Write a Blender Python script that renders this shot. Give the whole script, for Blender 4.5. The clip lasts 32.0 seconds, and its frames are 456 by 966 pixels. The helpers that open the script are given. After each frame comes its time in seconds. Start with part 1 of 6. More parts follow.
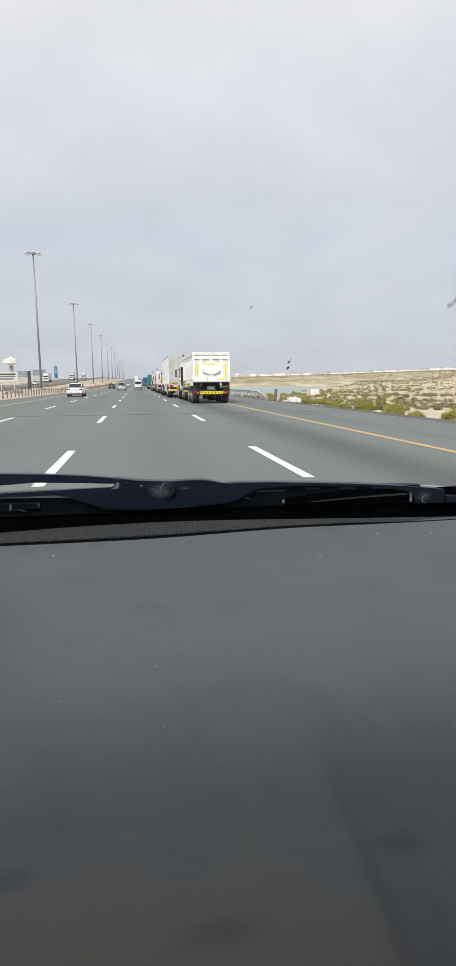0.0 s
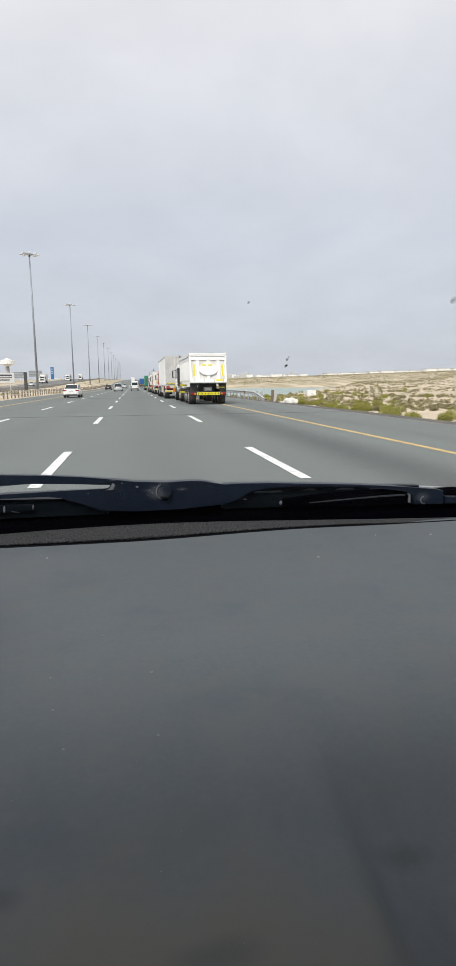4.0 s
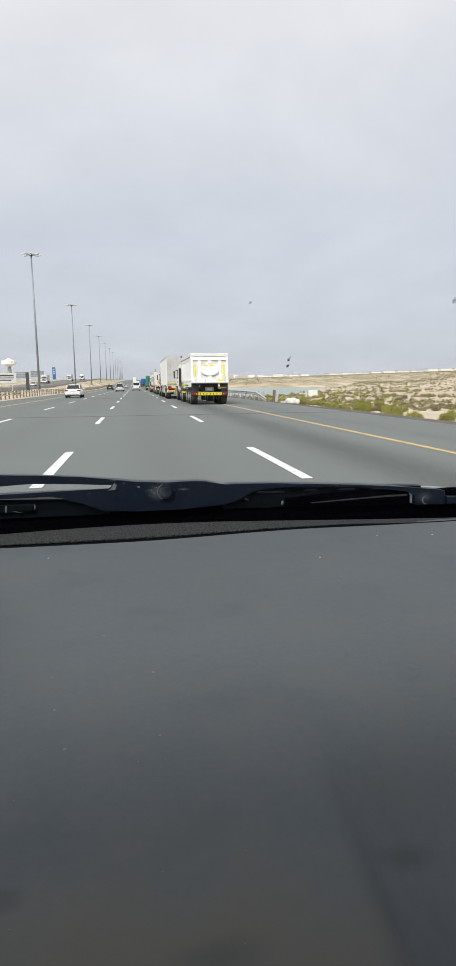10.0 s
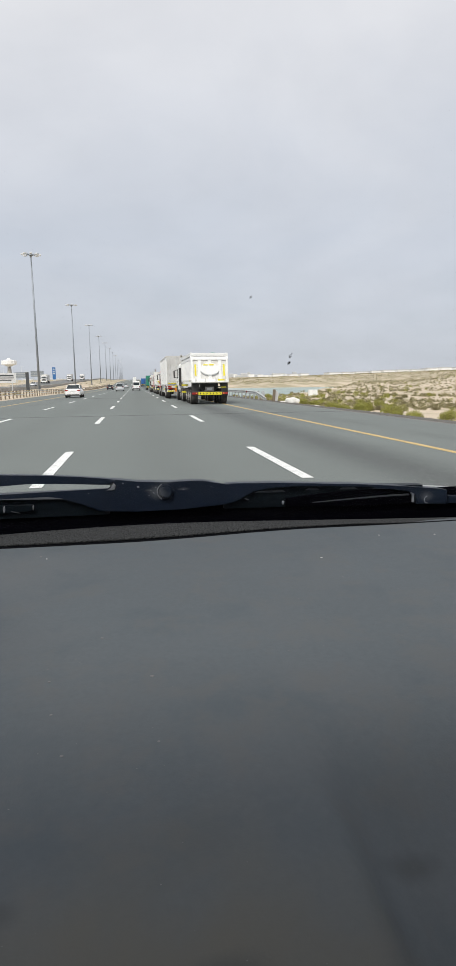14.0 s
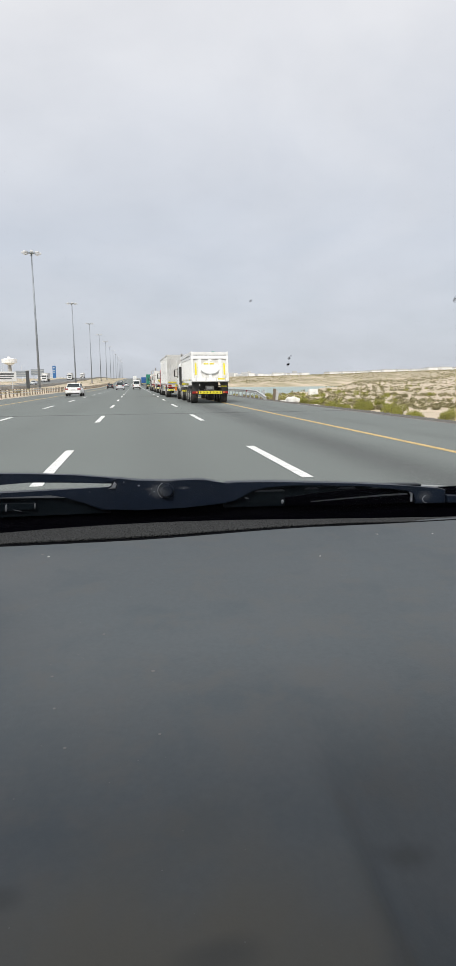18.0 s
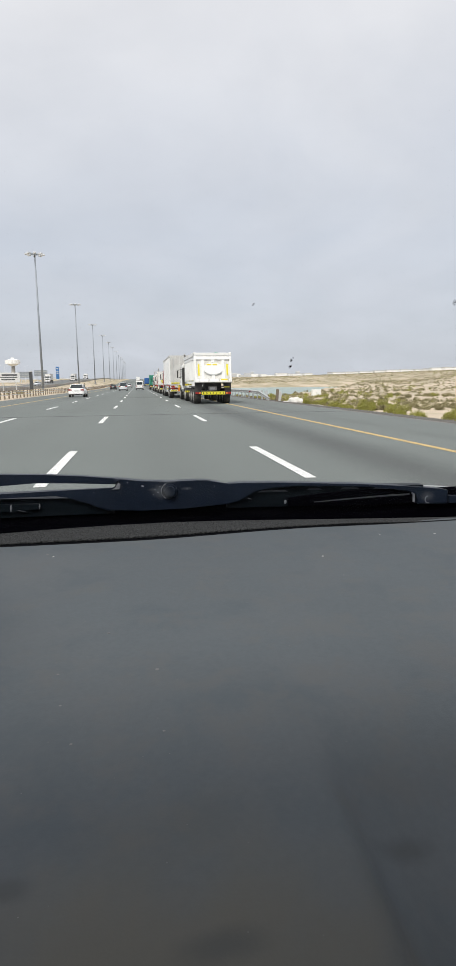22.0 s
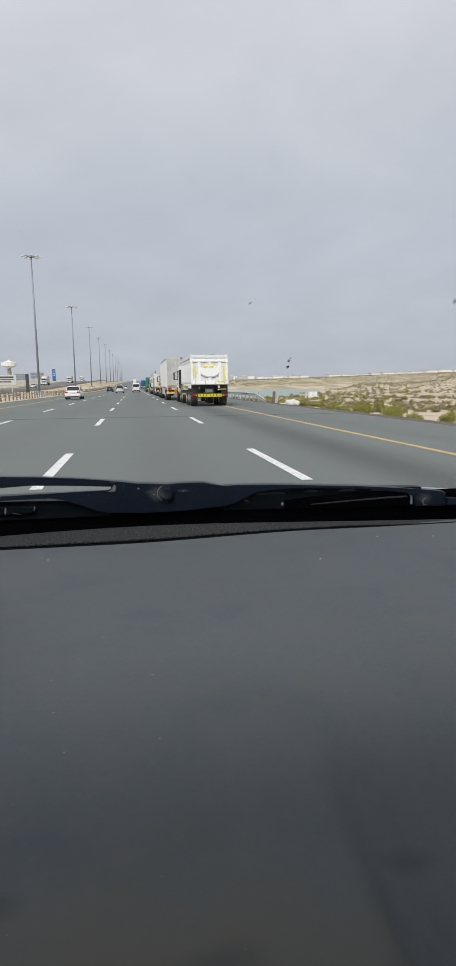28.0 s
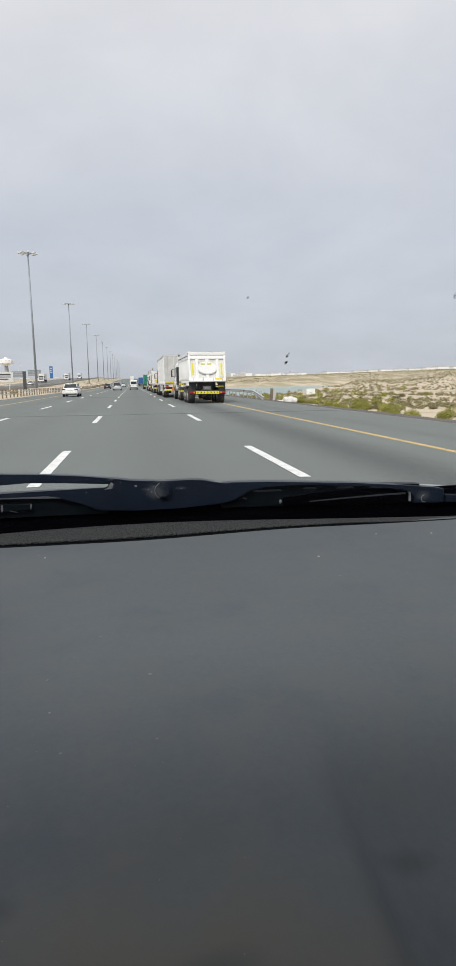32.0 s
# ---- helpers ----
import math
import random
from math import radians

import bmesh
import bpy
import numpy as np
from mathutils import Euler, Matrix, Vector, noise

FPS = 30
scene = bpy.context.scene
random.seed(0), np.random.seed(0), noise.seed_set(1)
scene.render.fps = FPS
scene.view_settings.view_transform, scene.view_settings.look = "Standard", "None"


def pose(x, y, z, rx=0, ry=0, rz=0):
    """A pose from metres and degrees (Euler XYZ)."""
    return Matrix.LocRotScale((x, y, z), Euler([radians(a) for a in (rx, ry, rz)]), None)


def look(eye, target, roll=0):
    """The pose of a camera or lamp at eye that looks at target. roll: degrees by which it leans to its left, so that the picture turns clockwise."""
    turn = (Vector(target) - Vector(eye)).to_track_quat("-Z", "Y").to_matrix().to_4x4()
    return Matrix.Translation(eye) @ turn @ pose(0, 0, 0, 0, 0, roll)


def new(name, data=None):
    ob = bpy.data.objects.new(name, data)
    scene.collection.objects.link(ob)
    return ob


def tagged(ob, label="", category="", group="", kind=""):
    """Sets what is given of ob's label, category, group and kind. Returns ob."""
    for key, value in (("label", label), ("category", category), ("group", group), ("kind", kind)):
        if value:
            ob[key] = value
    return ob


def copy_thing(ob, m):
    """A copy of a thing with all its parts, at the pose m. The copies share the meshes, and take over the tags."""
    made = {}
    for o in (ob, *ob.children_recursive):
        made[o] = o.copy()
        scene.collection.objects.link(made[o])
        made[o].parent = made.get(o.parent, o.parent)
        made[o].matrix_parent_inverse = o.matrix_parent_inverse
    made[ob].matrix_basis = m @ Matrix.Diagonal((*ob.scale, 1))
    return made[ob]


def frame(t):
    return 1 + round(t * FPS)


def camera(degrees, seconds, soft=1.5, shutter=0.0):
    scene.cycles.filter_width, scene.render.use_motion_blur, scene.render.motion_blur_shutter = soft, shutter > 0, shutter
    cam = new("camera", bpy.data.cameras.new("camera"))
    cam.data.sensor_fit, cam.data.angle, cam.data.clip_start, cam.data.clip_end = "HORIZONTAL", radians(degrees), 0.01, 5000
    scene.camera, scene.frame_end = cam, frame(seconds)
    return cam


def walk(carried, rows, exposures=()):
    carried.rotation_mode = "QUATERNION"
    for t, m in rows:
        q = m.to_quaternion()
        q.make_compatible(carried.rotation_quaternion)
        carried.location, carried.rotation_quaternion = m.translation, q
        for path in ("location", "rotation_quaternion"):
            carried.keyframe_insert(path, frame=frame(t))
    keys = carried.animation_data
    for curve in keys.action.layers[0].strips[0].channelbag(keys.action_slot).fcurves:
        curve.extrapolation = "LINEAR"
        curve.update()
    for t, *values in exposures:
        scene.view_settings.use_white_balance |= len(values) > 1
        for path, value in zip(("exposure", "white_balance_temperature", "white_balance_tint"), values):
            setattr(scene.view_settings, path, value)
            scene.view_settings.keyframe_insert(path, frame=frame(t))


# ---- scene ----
# ---- camera and its way ----
# The camera is held inside a car; seconds, heading, downward tilt, lean (degrees), push forward (metres).
EXPO = 0.4
SHAKE = [
    (0, 8.944, 9.866, -0.48, -0.0073),
    (0.5, 8.873, 9.843, -0.60, 0.0122),
    (1, 8.901, 9.921, -0.62, 0.0187),
    (1.5, 9.020, 9.923, -0.63, 0.0074),
    (2, 9.061, 9.890, -0.52, -0.0005),
    (2.5, 9.021, 9.865, -0.45, -0.0060),
    (3, 9.132, 9.841, -0.59, -0.0062),
    (3.5, 9.244, 9.797, -0.53, 0.0085),
    (5.5, 9.254, 9.712, -0.47, -0.0001),
    (6, 9.058, 9.682, -0.60, 0.0011),
    (6.5, 9.013, 9.802, -0.47, -0.0030),
    (7, 8.933, 9.648, -0.57, 0.0211),
    (7.5, 8.839, 9.887, -0.43, 0.0181),
    (8, 8.845, 9.788, -0.37, 0.0159),
    (8.5, 8.888, 9.692, -0.57, -0.0032),
    (9, 9.013, 9.802, -0.47, -0.0030),
    (9.5, 9.157, 9.848, -0.56, 0.0010),
    (10, 9.109, 9.759, -0.52, 0.0072),
    (10.5, 9.072, 9.837, -0.57, 0.0221),
    (11, 9.068, 9.835, -0.57, 0.0178),
    (11.5, 9.058, 9.847, -0.55, 0.0009),
    (12, 9.075, 9.761, -0.52, -0.0030),
    (12.5, 9.139, 9.871, -0.63, 0.0042),
    (13, 9.203, 9.826, -0.68, 0.0077),
    (13.5, 9.091, 9.790, -0.41, 0.0188),
    (14, 9.089, 9.796, -0.63, 0.0187),
    (14.5, 9.045, 9.834, -0.57, 0.0157),
    (16.5, 9.327, 9.746, -0.58, 0.0048),
    (17, 9.325, 9.784, -0.40, 0.0215),
    (17.5, 9.206, 9.745, -0.53, 0.0212),
    (18, 9.088, 9.890, -0.47, 0.0079),
    (18.5, 9.226, 9.858, -0.56, -0.0069),
    (19, 9.254, 9.803, -0.48, 0.0002),
    (19.5, 9.292, 9.898, -0.45, -0.0031),
    (20, 9.184, 9.844, -0.57, 0.0079),
    (20.5, 8.954, 9.837, -0.57, 0.0212),
    (21, 8.953, 9.746, -0.55, 0.0209),
    (21.5, 8.969, 9.866, -0.43, 0.0010),
    (22, 8.778, 9.827, -0.57, 0.0004),
    (22.5, 8.733, 9.877, -0.43, -0.0036),
    (23, 8.969, 9.775, -0.42, 0.0007),
    (23.5, 9.158, 9.832, -0.56, 0.0001),
    (24, 9.120, 9.840, -0.58, 0.0206),
    (24.5, 8.979, 9.653, -0.56, 0.0170),
    (25, 9.157, 9.712, -0.46, 0.0002),
    (25.5, 9.183, 9.530, -0.71, -0.0037),
    (27.5, 9.024, 9.680, -0.57, 0.0148),
    (28, 9.116, 9.610, -0.57, 0.0097),
    (28.5, 9.066, 9.610, -0.41, 0.0113),
    (29, 8.881, 9.724, -0.47, 0.0172),
    (29.5, 8.740, 9.698, -0.40, 0.0184),
    (30, 8.758, 9.758, -0.55, 0.0036),
    (30.5, 8.969, 9.855, -0.56, -0.0000),
    (31, 9.085, 9.876, -0.40, 0.0000),
    (31.5, 9.250, 9.896, -0.40, 0.0038),
    (32, 9.332, 9.890, -0.63, 0.0158),
]
EYE = Vector((0.0, 0.0, 1.32))


def held(heading, tilt, lean, push):
    a, p = radians(heading), radians(tilt)
    way = Vector((math.sin(a) * math.cos(p), math.cos(a) * math.cos(p), -math.sin(p)))
    eye = EYE + way * push
    return look(eye, eye + way, lean)


cam = camera(43.4, 32.0, soft=1.2)
walk(cam, [(t, held(a, p, r, d)) for t, a, p, r, d in SHAKE], exposures=[
    (t, EXPO + stops, kelvin, 10) for t, stops, kelvin in (
        (0.0, 0.0, 6500), (10.5, 0.0, 6500), (14.0, -0.06, 6480), (16.5, 0.0, 6500), (18.5, 0.0, 6500), (20.0, -0.05, 6480), (22.0, -0.02, 6500), (24.5, 0.0, 6500), (25.5, -0.06, 6500), (26.5, -0.24, 6430), (27.5, -0.34, 6380),
        (28.0, -0.31, 6380), (28.5, -0.16, 6430), (29.2, -0.02, 6500), (31.0, 0.0, 6500), (32.0, -0.12, 6470))])

# ---- world and sun ----
SUN_ELEV, SUN_AZ = radians(50), radians(207)  # azimuth clockwise from the driving direction (+Y)
world = bpy.data.worlds.new("sky")
scene.world = world
world.use_nodes = True
wn, wl = world.node_tree.nodes, world.node_tree.links
wn.clear()


def wnode(kind, **kw):
    n = wn.new(kind)
    for k, v in kw.items():
        if k == "operation":
            n.operation = v
        elif k == "blend_type":
            n.blend_type = v
    return n


sky = wn.new("ShaderNodeTexSky")
sky.sky_type = "NISHITA"
sky.sun_disc = False
sky.sun_elevation, sky.sun_rotation = SUN_ELEV, SUN_AZ
sky.air_density, sky.dust_density, sky.ozone_density = 1.0, 4.0, 1.5
coord = wn.new("ShaderNodeTexCoord")
sep = wn.new("ShaderNodeSeparateXYZ")
wl.new(coord.outputs["Generated"], sep.inputs[0])
up = wnode("ShaderNodeMath", operation="ADD")
up.inputs[1].default_value = 0.30
wl.new(sep.outputs["Z"], up.inputs[0])
flat = wn.new("ShaderNodeVectorMath")
flat.operation = "DIVIDE"
wl.new(coord.outputs["Generated"], flat.inputs[0])
wl.new(up.outputs[0], flat.inputs[1])
clouds = wn.new("ShaderNodeTexNoise")
clouds.inputs["Scale"].default_value, clouds.inputs["Detail"].default_value = 1.7, 7.0
clouds.inputs["Roughness"].default_value, clouds.inputs["Distortion"].default_value = 0.52, 0.5
wl.new(flat.outputs[0], clouds.inputs["Vector"])
cover = wn.new("ShaderNodeMapRange")
cover.inputs["From Min"].default_value, cover.inputs["From Max"].default_value = 0.36, 0.66
cover.inputs["To Min"].default_value, cover.inputs["To Max"].default_value = 0.86, 0.98
wl.new(clouds.outputs["Fac"], cover.inputs["Value"])
# the cloud sheet is thicker overhead, and only haze lies low down
veil = wn.new("ShaderNodeValToRGB")
veil.color_ramp.elements[0].position, veil.color_ramp.elements[0].color = 0.0, (4.94, 5.13, 5.68, 1)
veil.color_ramp.elements[1].position, veil.color_ramp.elements[1].color = 0.62, (7.25, 7.08, 7.28, 1)
mid = veil.color_ramp.elements.new(0.22)
mid.color = (5.22, 5.42, 6.03, 1)
wl.new(sep.outputs["Z"], veil.inputs["Fac"])
# billows of thicker and thinner cloud
billow = wn.new("ShaderNodeTexNoise")
billow.inputs["Scale"].default_value, billow.inputs["Detail"].default_value, billow.inputs["Roughness"].default_value = 3.4, 6.0, 0.55
wl.new(flat.outputs[0], billow.inputs["Vector"])
gain = wn.new("ShaderNodeMapRange")
gain.inputs["From Min"].default_value, gain.inputs["From Max"].default_value = 0.33, 0.67
gain.inputs["To Min"].default_value, gain.inputs["To Max"].default_value = 0.968, 1.026
wl.new(billow.outputs["Fac"], gain.inputs["Value"])
thick = wn.new("ShaderNodeVectorMath")
thick.operation = "SCALE"
wl.new(veil.outputs[0], thick.inputs[0])
wl.new(gain.outputs[0], thick.inputs["Scale"])
mix = wn.new("ShaderNodeMixRGB")
wl.new(cover.outputs[0], mix.inputs["Fac"])
wl.new(sky.outputs[0], mix.inputs[1])
wl.new(thick.outputs[0], mix.inputs[2])
back = wn.new("ShaderNodeBackground")
back.inputs["Strength"].default_value = 0.1
wl.new(mix.outputs[0], back.inputs["Color"])
wout = wn.new("ShaderNodeOutputWorld")
wl.new(back.outputs[0], wout.inputs[0])

sun = new("sun", bpy.data.lights.new("sun", "SUN"))
sun.data.energy, sun.data.angle, sun.data.color = 2.1, radians(16), (1.0, 0.95, 0.87)
sun_from = Vector((math.sin(SUN_AZ) * math.cos(SUN_ELEV), math.cos(SUN_AZ) * math.cos(SUN_ELEV), math.sin(SUN_ELEV)))
sun.matrix_world = look(sun_from * 100, (0, 0, 0))


# ---- materials ----
def mat(name, color, rough=0.6, metal=0.0, vary=0.12, scale=3.0, fine=60.0, bump=0.0, bump_scale=200.0, dirt=None, dirt_amount=0.0, dirt_scale=1.5, spec=0.5):
    """Plain surface with broad and fine variation, optional dirt patches and relief."""
    m = bpy.data.materials.new(name)
    m.use_nodes = True
    nt = m.node_tree
    n, l = nt.nodes, nt.links
    b = n["Principled BSDF"]
    b.inputs["Roughness"].default_value, b.inputs["Metallic"].default_value = rough, metal
    b.inputs["Specular IOR Level"].default_value = spec
    tc = n.new("ShaderNodeTexCoord")
    info = n.new("ShaderNodeObjectInfo")
    shift = n.new("ShaderNodeVectorMath")
    shift.operation = "MULTIPLY_ADD"
    shift.inputs[1].default_value = (1, 1, 1)
    l.new(tc.outputs["Object"], shift.inputs[0])
    l.new(info.outputs["Random"], shift.inputs[2])
    broad = n.new("ShaderNodeTexNoise")
    broad.inputs["Scale"].default_value, broad.inputs["Detail"].default_value = scale, 5
    grain = n.new("ShaderNodeTexNoise")
    grain.inputs["Scale"].default_value, grain.inputs["Detail"].default_value = fine, 3
    for t in (broad, grain):
        l.new(shift.outputs[0], t.inputs["Vector"])
    add = n.new("ShaderNodeMath")
    add.operation = "ADD"
    l.new(broad.outputs["Fac"], add.inputs[0])
    l.new(grain.outputs["Fac"], add.inputs[1])
    rng = n.new("ShaderNodeMapRange")
    rng.inputs["From Min"].default_value, rng.inputs["From Max"].default_value = 0.6, 1.4
    rng.inputs["To Min"].default_value, rng.inputs["To Max"].default_value = 1 - vary, 1 + vary
    l.new(add.outputs[0], rng.inputs["Value"])
    tint = n.new("ShaderNodeVectorMath")
    tint.operation = "SCALE"
    tint.inputs[0].default_value = color
    l.new(rng.outputs[0], tint.inputs["Scale"])
    out = tint.outputs[0]
    if dirt:
        d = n.new("ShaderNodeTexNoise")
        d.inputs["Scale"].default_value, d.inputs["Detail"].default_value = dirt_scale, 8
        l.new(shift.outputs[0], d.inputs["Vector"])
        dr = n.new("ShaderNodeMapRange")
        dr.inputs["From Min"].default_value, dr.inputs["From Max"].default_value = 0.45, 0.72
        dr.inputs["To Min"].default_value, dr.inputs["To Max"].default_value = 0.0, dirt_amount
        l.new(d.outputs["Fac"], dr.inputs["Value"])
        mx = n.new("ShaderNodeMixRGB")
        mx.inputs[2].default_value = (*dirt, 1)
        l.new(dr.outputs[0], mx.inputs["Fac"])
        l.new(out, mx.inputs[1])
        out = mx.outputs[0]
    l.new(out, b.inputs["Base Color"])
    if bump:
        rough_tex = n.new("ShaderNodeTexNoise")
        rough_tex.inputs["Scale"].default_value, rough_tex.inputs["Detail"].default_value = bump_scale, 3
        l.new(tc.outputs["Object"], rough_tex.inputs["Vector"])
        bp = n.new("ShaderNodeBump")
        bp.inputs["Strength"].default_value, bp.inputs["Distance"].default_value = bump, 0.01
        l.new(rough_tex.outputs["Fac"], bp.inputs["Height"])
        l.new(bp.outputs[0], b.inputs["Normal"])
    return m


def asphalt_material(name, base, streaks):
    """Worn grey asphalt: aggregate speckle, broad patches, and darker oil and tyre streaks along given lines (x, half width, depth)."""
    m = mat(name, base, 0.85, vary=0.13, scale=0.25, fine=30.0, bump=0.25, bump_scale=90.0, dirt=tuple(c * 0.8 for c in base), dirt_amount=0.5, dirt_scale=0.12)
    n, l = m.node_tree.nodes, m.node_tree.links
    b = n["Principled BSDF"]
    src = b.inputs["Base Color"].links[0].from_socket
    tc = n.new("ShaderNodeTexCoord")
    sp = n.new("ShaderNodeSeparateXYZ")
    l.new(tc.outputs["Object"], sp.inputs[0])
    wob = n.new("ShaderNodeTexNoise")
    wob.inputs["Scale"].default_value, wob.inputs["Detail"].default_value = 0.09, 6
    l.new(tc.outputs["Object"], wob.inputs["Vector"])
    for x, half, depth in streaks:
        d = n.new("ShaderNodeMath")
        d.operation = "SUBTRACT"
        d.inputs[1].default_value = x
        l.new(sp.outputs["X"], d.inputs[0])
        ab = n.new("ShaderNodeMath")
        ab.operation = "ABSOLUTE"
        l.new(d.outputs[0], ab.inputs[0])
        r = n.new("ShaderNodeMapRange")
        r.interpolation_type = "SMOOTHSTEP"
        r.inputs["From Min"].default_value, r.inputs["From Max"].default_value = 0.0, half
        r.inputs["To Min"].default_value, r.inputs["To Max"].default_value = depth, 0.0
        l.new(ab.outputs[0], r.inputs["Value"])
        w = n.new("ShaderNodeMath")
        w.operation = "MULTIPLY"
        l.new(r.outputs[0], w.inputs[0])
        wr = n.new("ShaderNodeMapRange")
        wr.inputs["From Min"].default_value, wr.inputs["From Max"].default_value = 0.3, 0.65
        wr.inputs["To Min"].default_value, wr.inputs["To Max"].default_value = 0.7, 1.2
        l.new(wob.outputs["Fac"], wr.inputs["Value"])
        l.new(wr.outputs[0], w.inputs[1])
        mx = n.new("ShaderNodeMixRGB")
        mx.inputs[2].default_value = (0.03, 0.031, 0.034, 1)
        l.new(w.outputs[0], mx.inputs["Fac"])
        l.new(src, mx.inputs[1])
        src = mx.outputs[0]
    # pale and dark aggregate
    for scale, low, high, colour, amount in ((34.0, 0.55, 0.68, (0.32, 0.33, 0.32, 1), 0.5), (26.0, 0.56, 0.68, (0.08, 0.083, 0.086, 1), 0.35)):
        sp_n = n.new("ShaderNodeTexNoise")
        sp_n.inputs["Scale"].default_value, sp_n.inputs["Detail"].default_value = scale, 2
        l.new(tc.outputs["Object"], sp_n.inputs["Vector"])
        sr = n.new("ShaderNodeMapRange")
        sr.inputs["From Min"].default_value, sr.inputs["From Max"].default_value = low, high
        sr.inputs["To Max"].default_value = amount
        l.new(sp_n.outputs["Fac"], sr.inputs["Value"])
        mx = n.new("ShaderNodeMixRGB")
        mx.inputs[2].default_value = colour
        l.new(sr.outputs[0], mx.inputs["Fac"])
        l.new(src, mx.inputs[1])
        src = mx.outputs[0]
    l.new(src, b.inputs["Base Color"])
    return m


M_ASPHALT = asphalt_material("asphalt", (0.144, 0.164, 0.158), [(4.2, 1.25, 0.55), (0.5, 1.1, 0.12), (-3.2, 1.1, 0.1), (-6.8, 1.0, 0.12), (7.3, 0.7, 0.15)])
M_ASPHALT_FAR = asphalt_material("asphalt_opposite", (0.15, 0.156, 0.156), [])
M_SKID = mat("skid_rubber", (0.125, 0.138, 0.135), 0.8, vary=0.3, scale=2, fine=25, dirt=(0.14, 0.15, 0.148), dirt_amount=0.9, dirt_scale=2.5)
M_WHITE_LINE = mat("white_road_paint", (0.78, 0.79, 0.78), 0.7, vary=0.08, scale=2, fine=70, bump=0.3, dirt=(0.33, 0.34, 0.34), dirt_amount=0.5, dirt_scale=9)
M_YELLOW_LINE = mat("yellow_road_paint", (0.58, 0.42, 0.17), 0.7, vary=0.1, scale=1, fine=60, bump=0.3, dirt=(0.3, 0.22, 0.12), dirt_amount=0.4, dirt_scale=3)
M_EDGE_DUST = mat("dusty_pavement_edge", (0.24, 0.235, 0.22), 0.95, vary=0.4, scale=0.8, fine=12, dirt=(0.15, 0.155, 0.15), dirt_amount=0.9, dirt_scale=0.6)
M_SEAL = mat("bitumen_seal", (0.045, 0.047, 0.05), 0.6, vary=0.3, scale=4)
M_SAND = mat("desert_sand", (0.585, 0.49, 0.375), 0.95, vary=0.18, scale=0.07, fine=1.3, bump=0.6, bump_scale=6, dirt=(0.33, 0.30, 0.21), dirt_amount=0.65, dirt_scale=0.05)
def scrub_cover(m, scale, low, high, colour, amount, inland=0.0):
    """Low plant cover in small patches over a ground material."""
    n, l = m.node_tree.nodes, m.node_tree.links
    b = n["Principled BSDF"]
    src = b.inputs["Base Color"].links[0].from_socket
    tc = n.new("ShaderNodeTexCoord")
    t = n.new("ShaderNodeTexNoise")
    t.inputs["Scale"].default_value, t.inputs["Detail"].default_value, t.inputs["Roughness"].default_value = scale, 4, 0.65
    l.new(tc.outputs["Object"], t.inputs["Vector"])
    r = n.new("ShaderNodeMapRange")
    r.inputs["From Min"].default_value, r.inputs["From Max"].default_value, r.inputs["To Max"].default_value = low, high, amount
    l.new(t.outputs["Fac"], r.inputs["Value"])
    mx = n.new("ShaderNodeMixRGB")
    mx.inputs[2].default_value = (*colour, 1)
    cover_out = r.outputs[0]
    if inland:
        # thicker growth on the ground beyond the lake
        xyz = n.new("ShaderNodeSeparateXYZ")
        l.new(tc.outputs["Object"], xyz.inputs[0])
        far = n.new("ShaderNodeMapRange")
        far.inputs["From Min"].default_value, far.inputs["From Max"].default_value = inland * 0.7, inland
        l.new(xyz.outputs["Y"], far.inputs["Value"])
        mul = n.new("ShaderNodeMath")
        mul.operation = "MULTIPLY"
        l.new(cover_out, mul.inputs[0])
        l.new(far.outputs[0], mul.inputs[1])
        cover_out = mul.outputs[0]
    l.new(cover_out, mx.inputs["Fac"])
    l.new(src, mx.inputs[1])
    l.new(mx.outputs[0], b.inputs["Base Color"])


scrub_cover(M_SAND, 0.10, 0.40, 0.56, (0.25, 0.23, 0.13), 0.7, inland=330)
scrub_cover(M_SAND, 0.22, 0.54, 0.62, (0.26, 0.235, 0.14), 0.6)
scrub_cover(M_SAND, 0.035, 0.46, 0.64, (0.40, 0.34, 0.25), 0.6)
M_PALE_SAND = mat("pale_blown_sand", (0.74, 0.68, 0.59), 0.95, vary=0.14, scale=0.4, fine=3, bump=0.6, bump_scale=8, dirt=(0.42, 0.36, 0.28), dirt_amount=0.6, dirt_scale=0.3)
M_GRAVEL = mat("grey_gravel", (0.085, 0.082, 0.078), 0.95, vary=0.5, scale=3, fine=18, bump=1.0, bump_scale=22)
M_STONE = mat("gravel_stone", (0.135, 0.128, 0.12), 0.9, vary=0.35, scale=5)
M_LAKE = mat("shallow_lake_water", (0.27, 0.35, 0.315), 0.3, vary=0.05, scale=0.02, fine=0.3, bump=0.3, bump_scale=1.2, spec=0.2)
M_GREEN = mat("saltbush_leaf", (0.285, 0.285, 0.058), 0.7, vary=0.4, scale=1.5, fine=9)
M_OLIVE = mat("dry_shrub_leaf", (0.29, 0.26, 0.14), 0.8, vary=0.35, scale=1.5, fine=9)
M_STEM = mat("shrub_stem", (0.17, 0.13, 0.09), 0.9, vary=0.3)
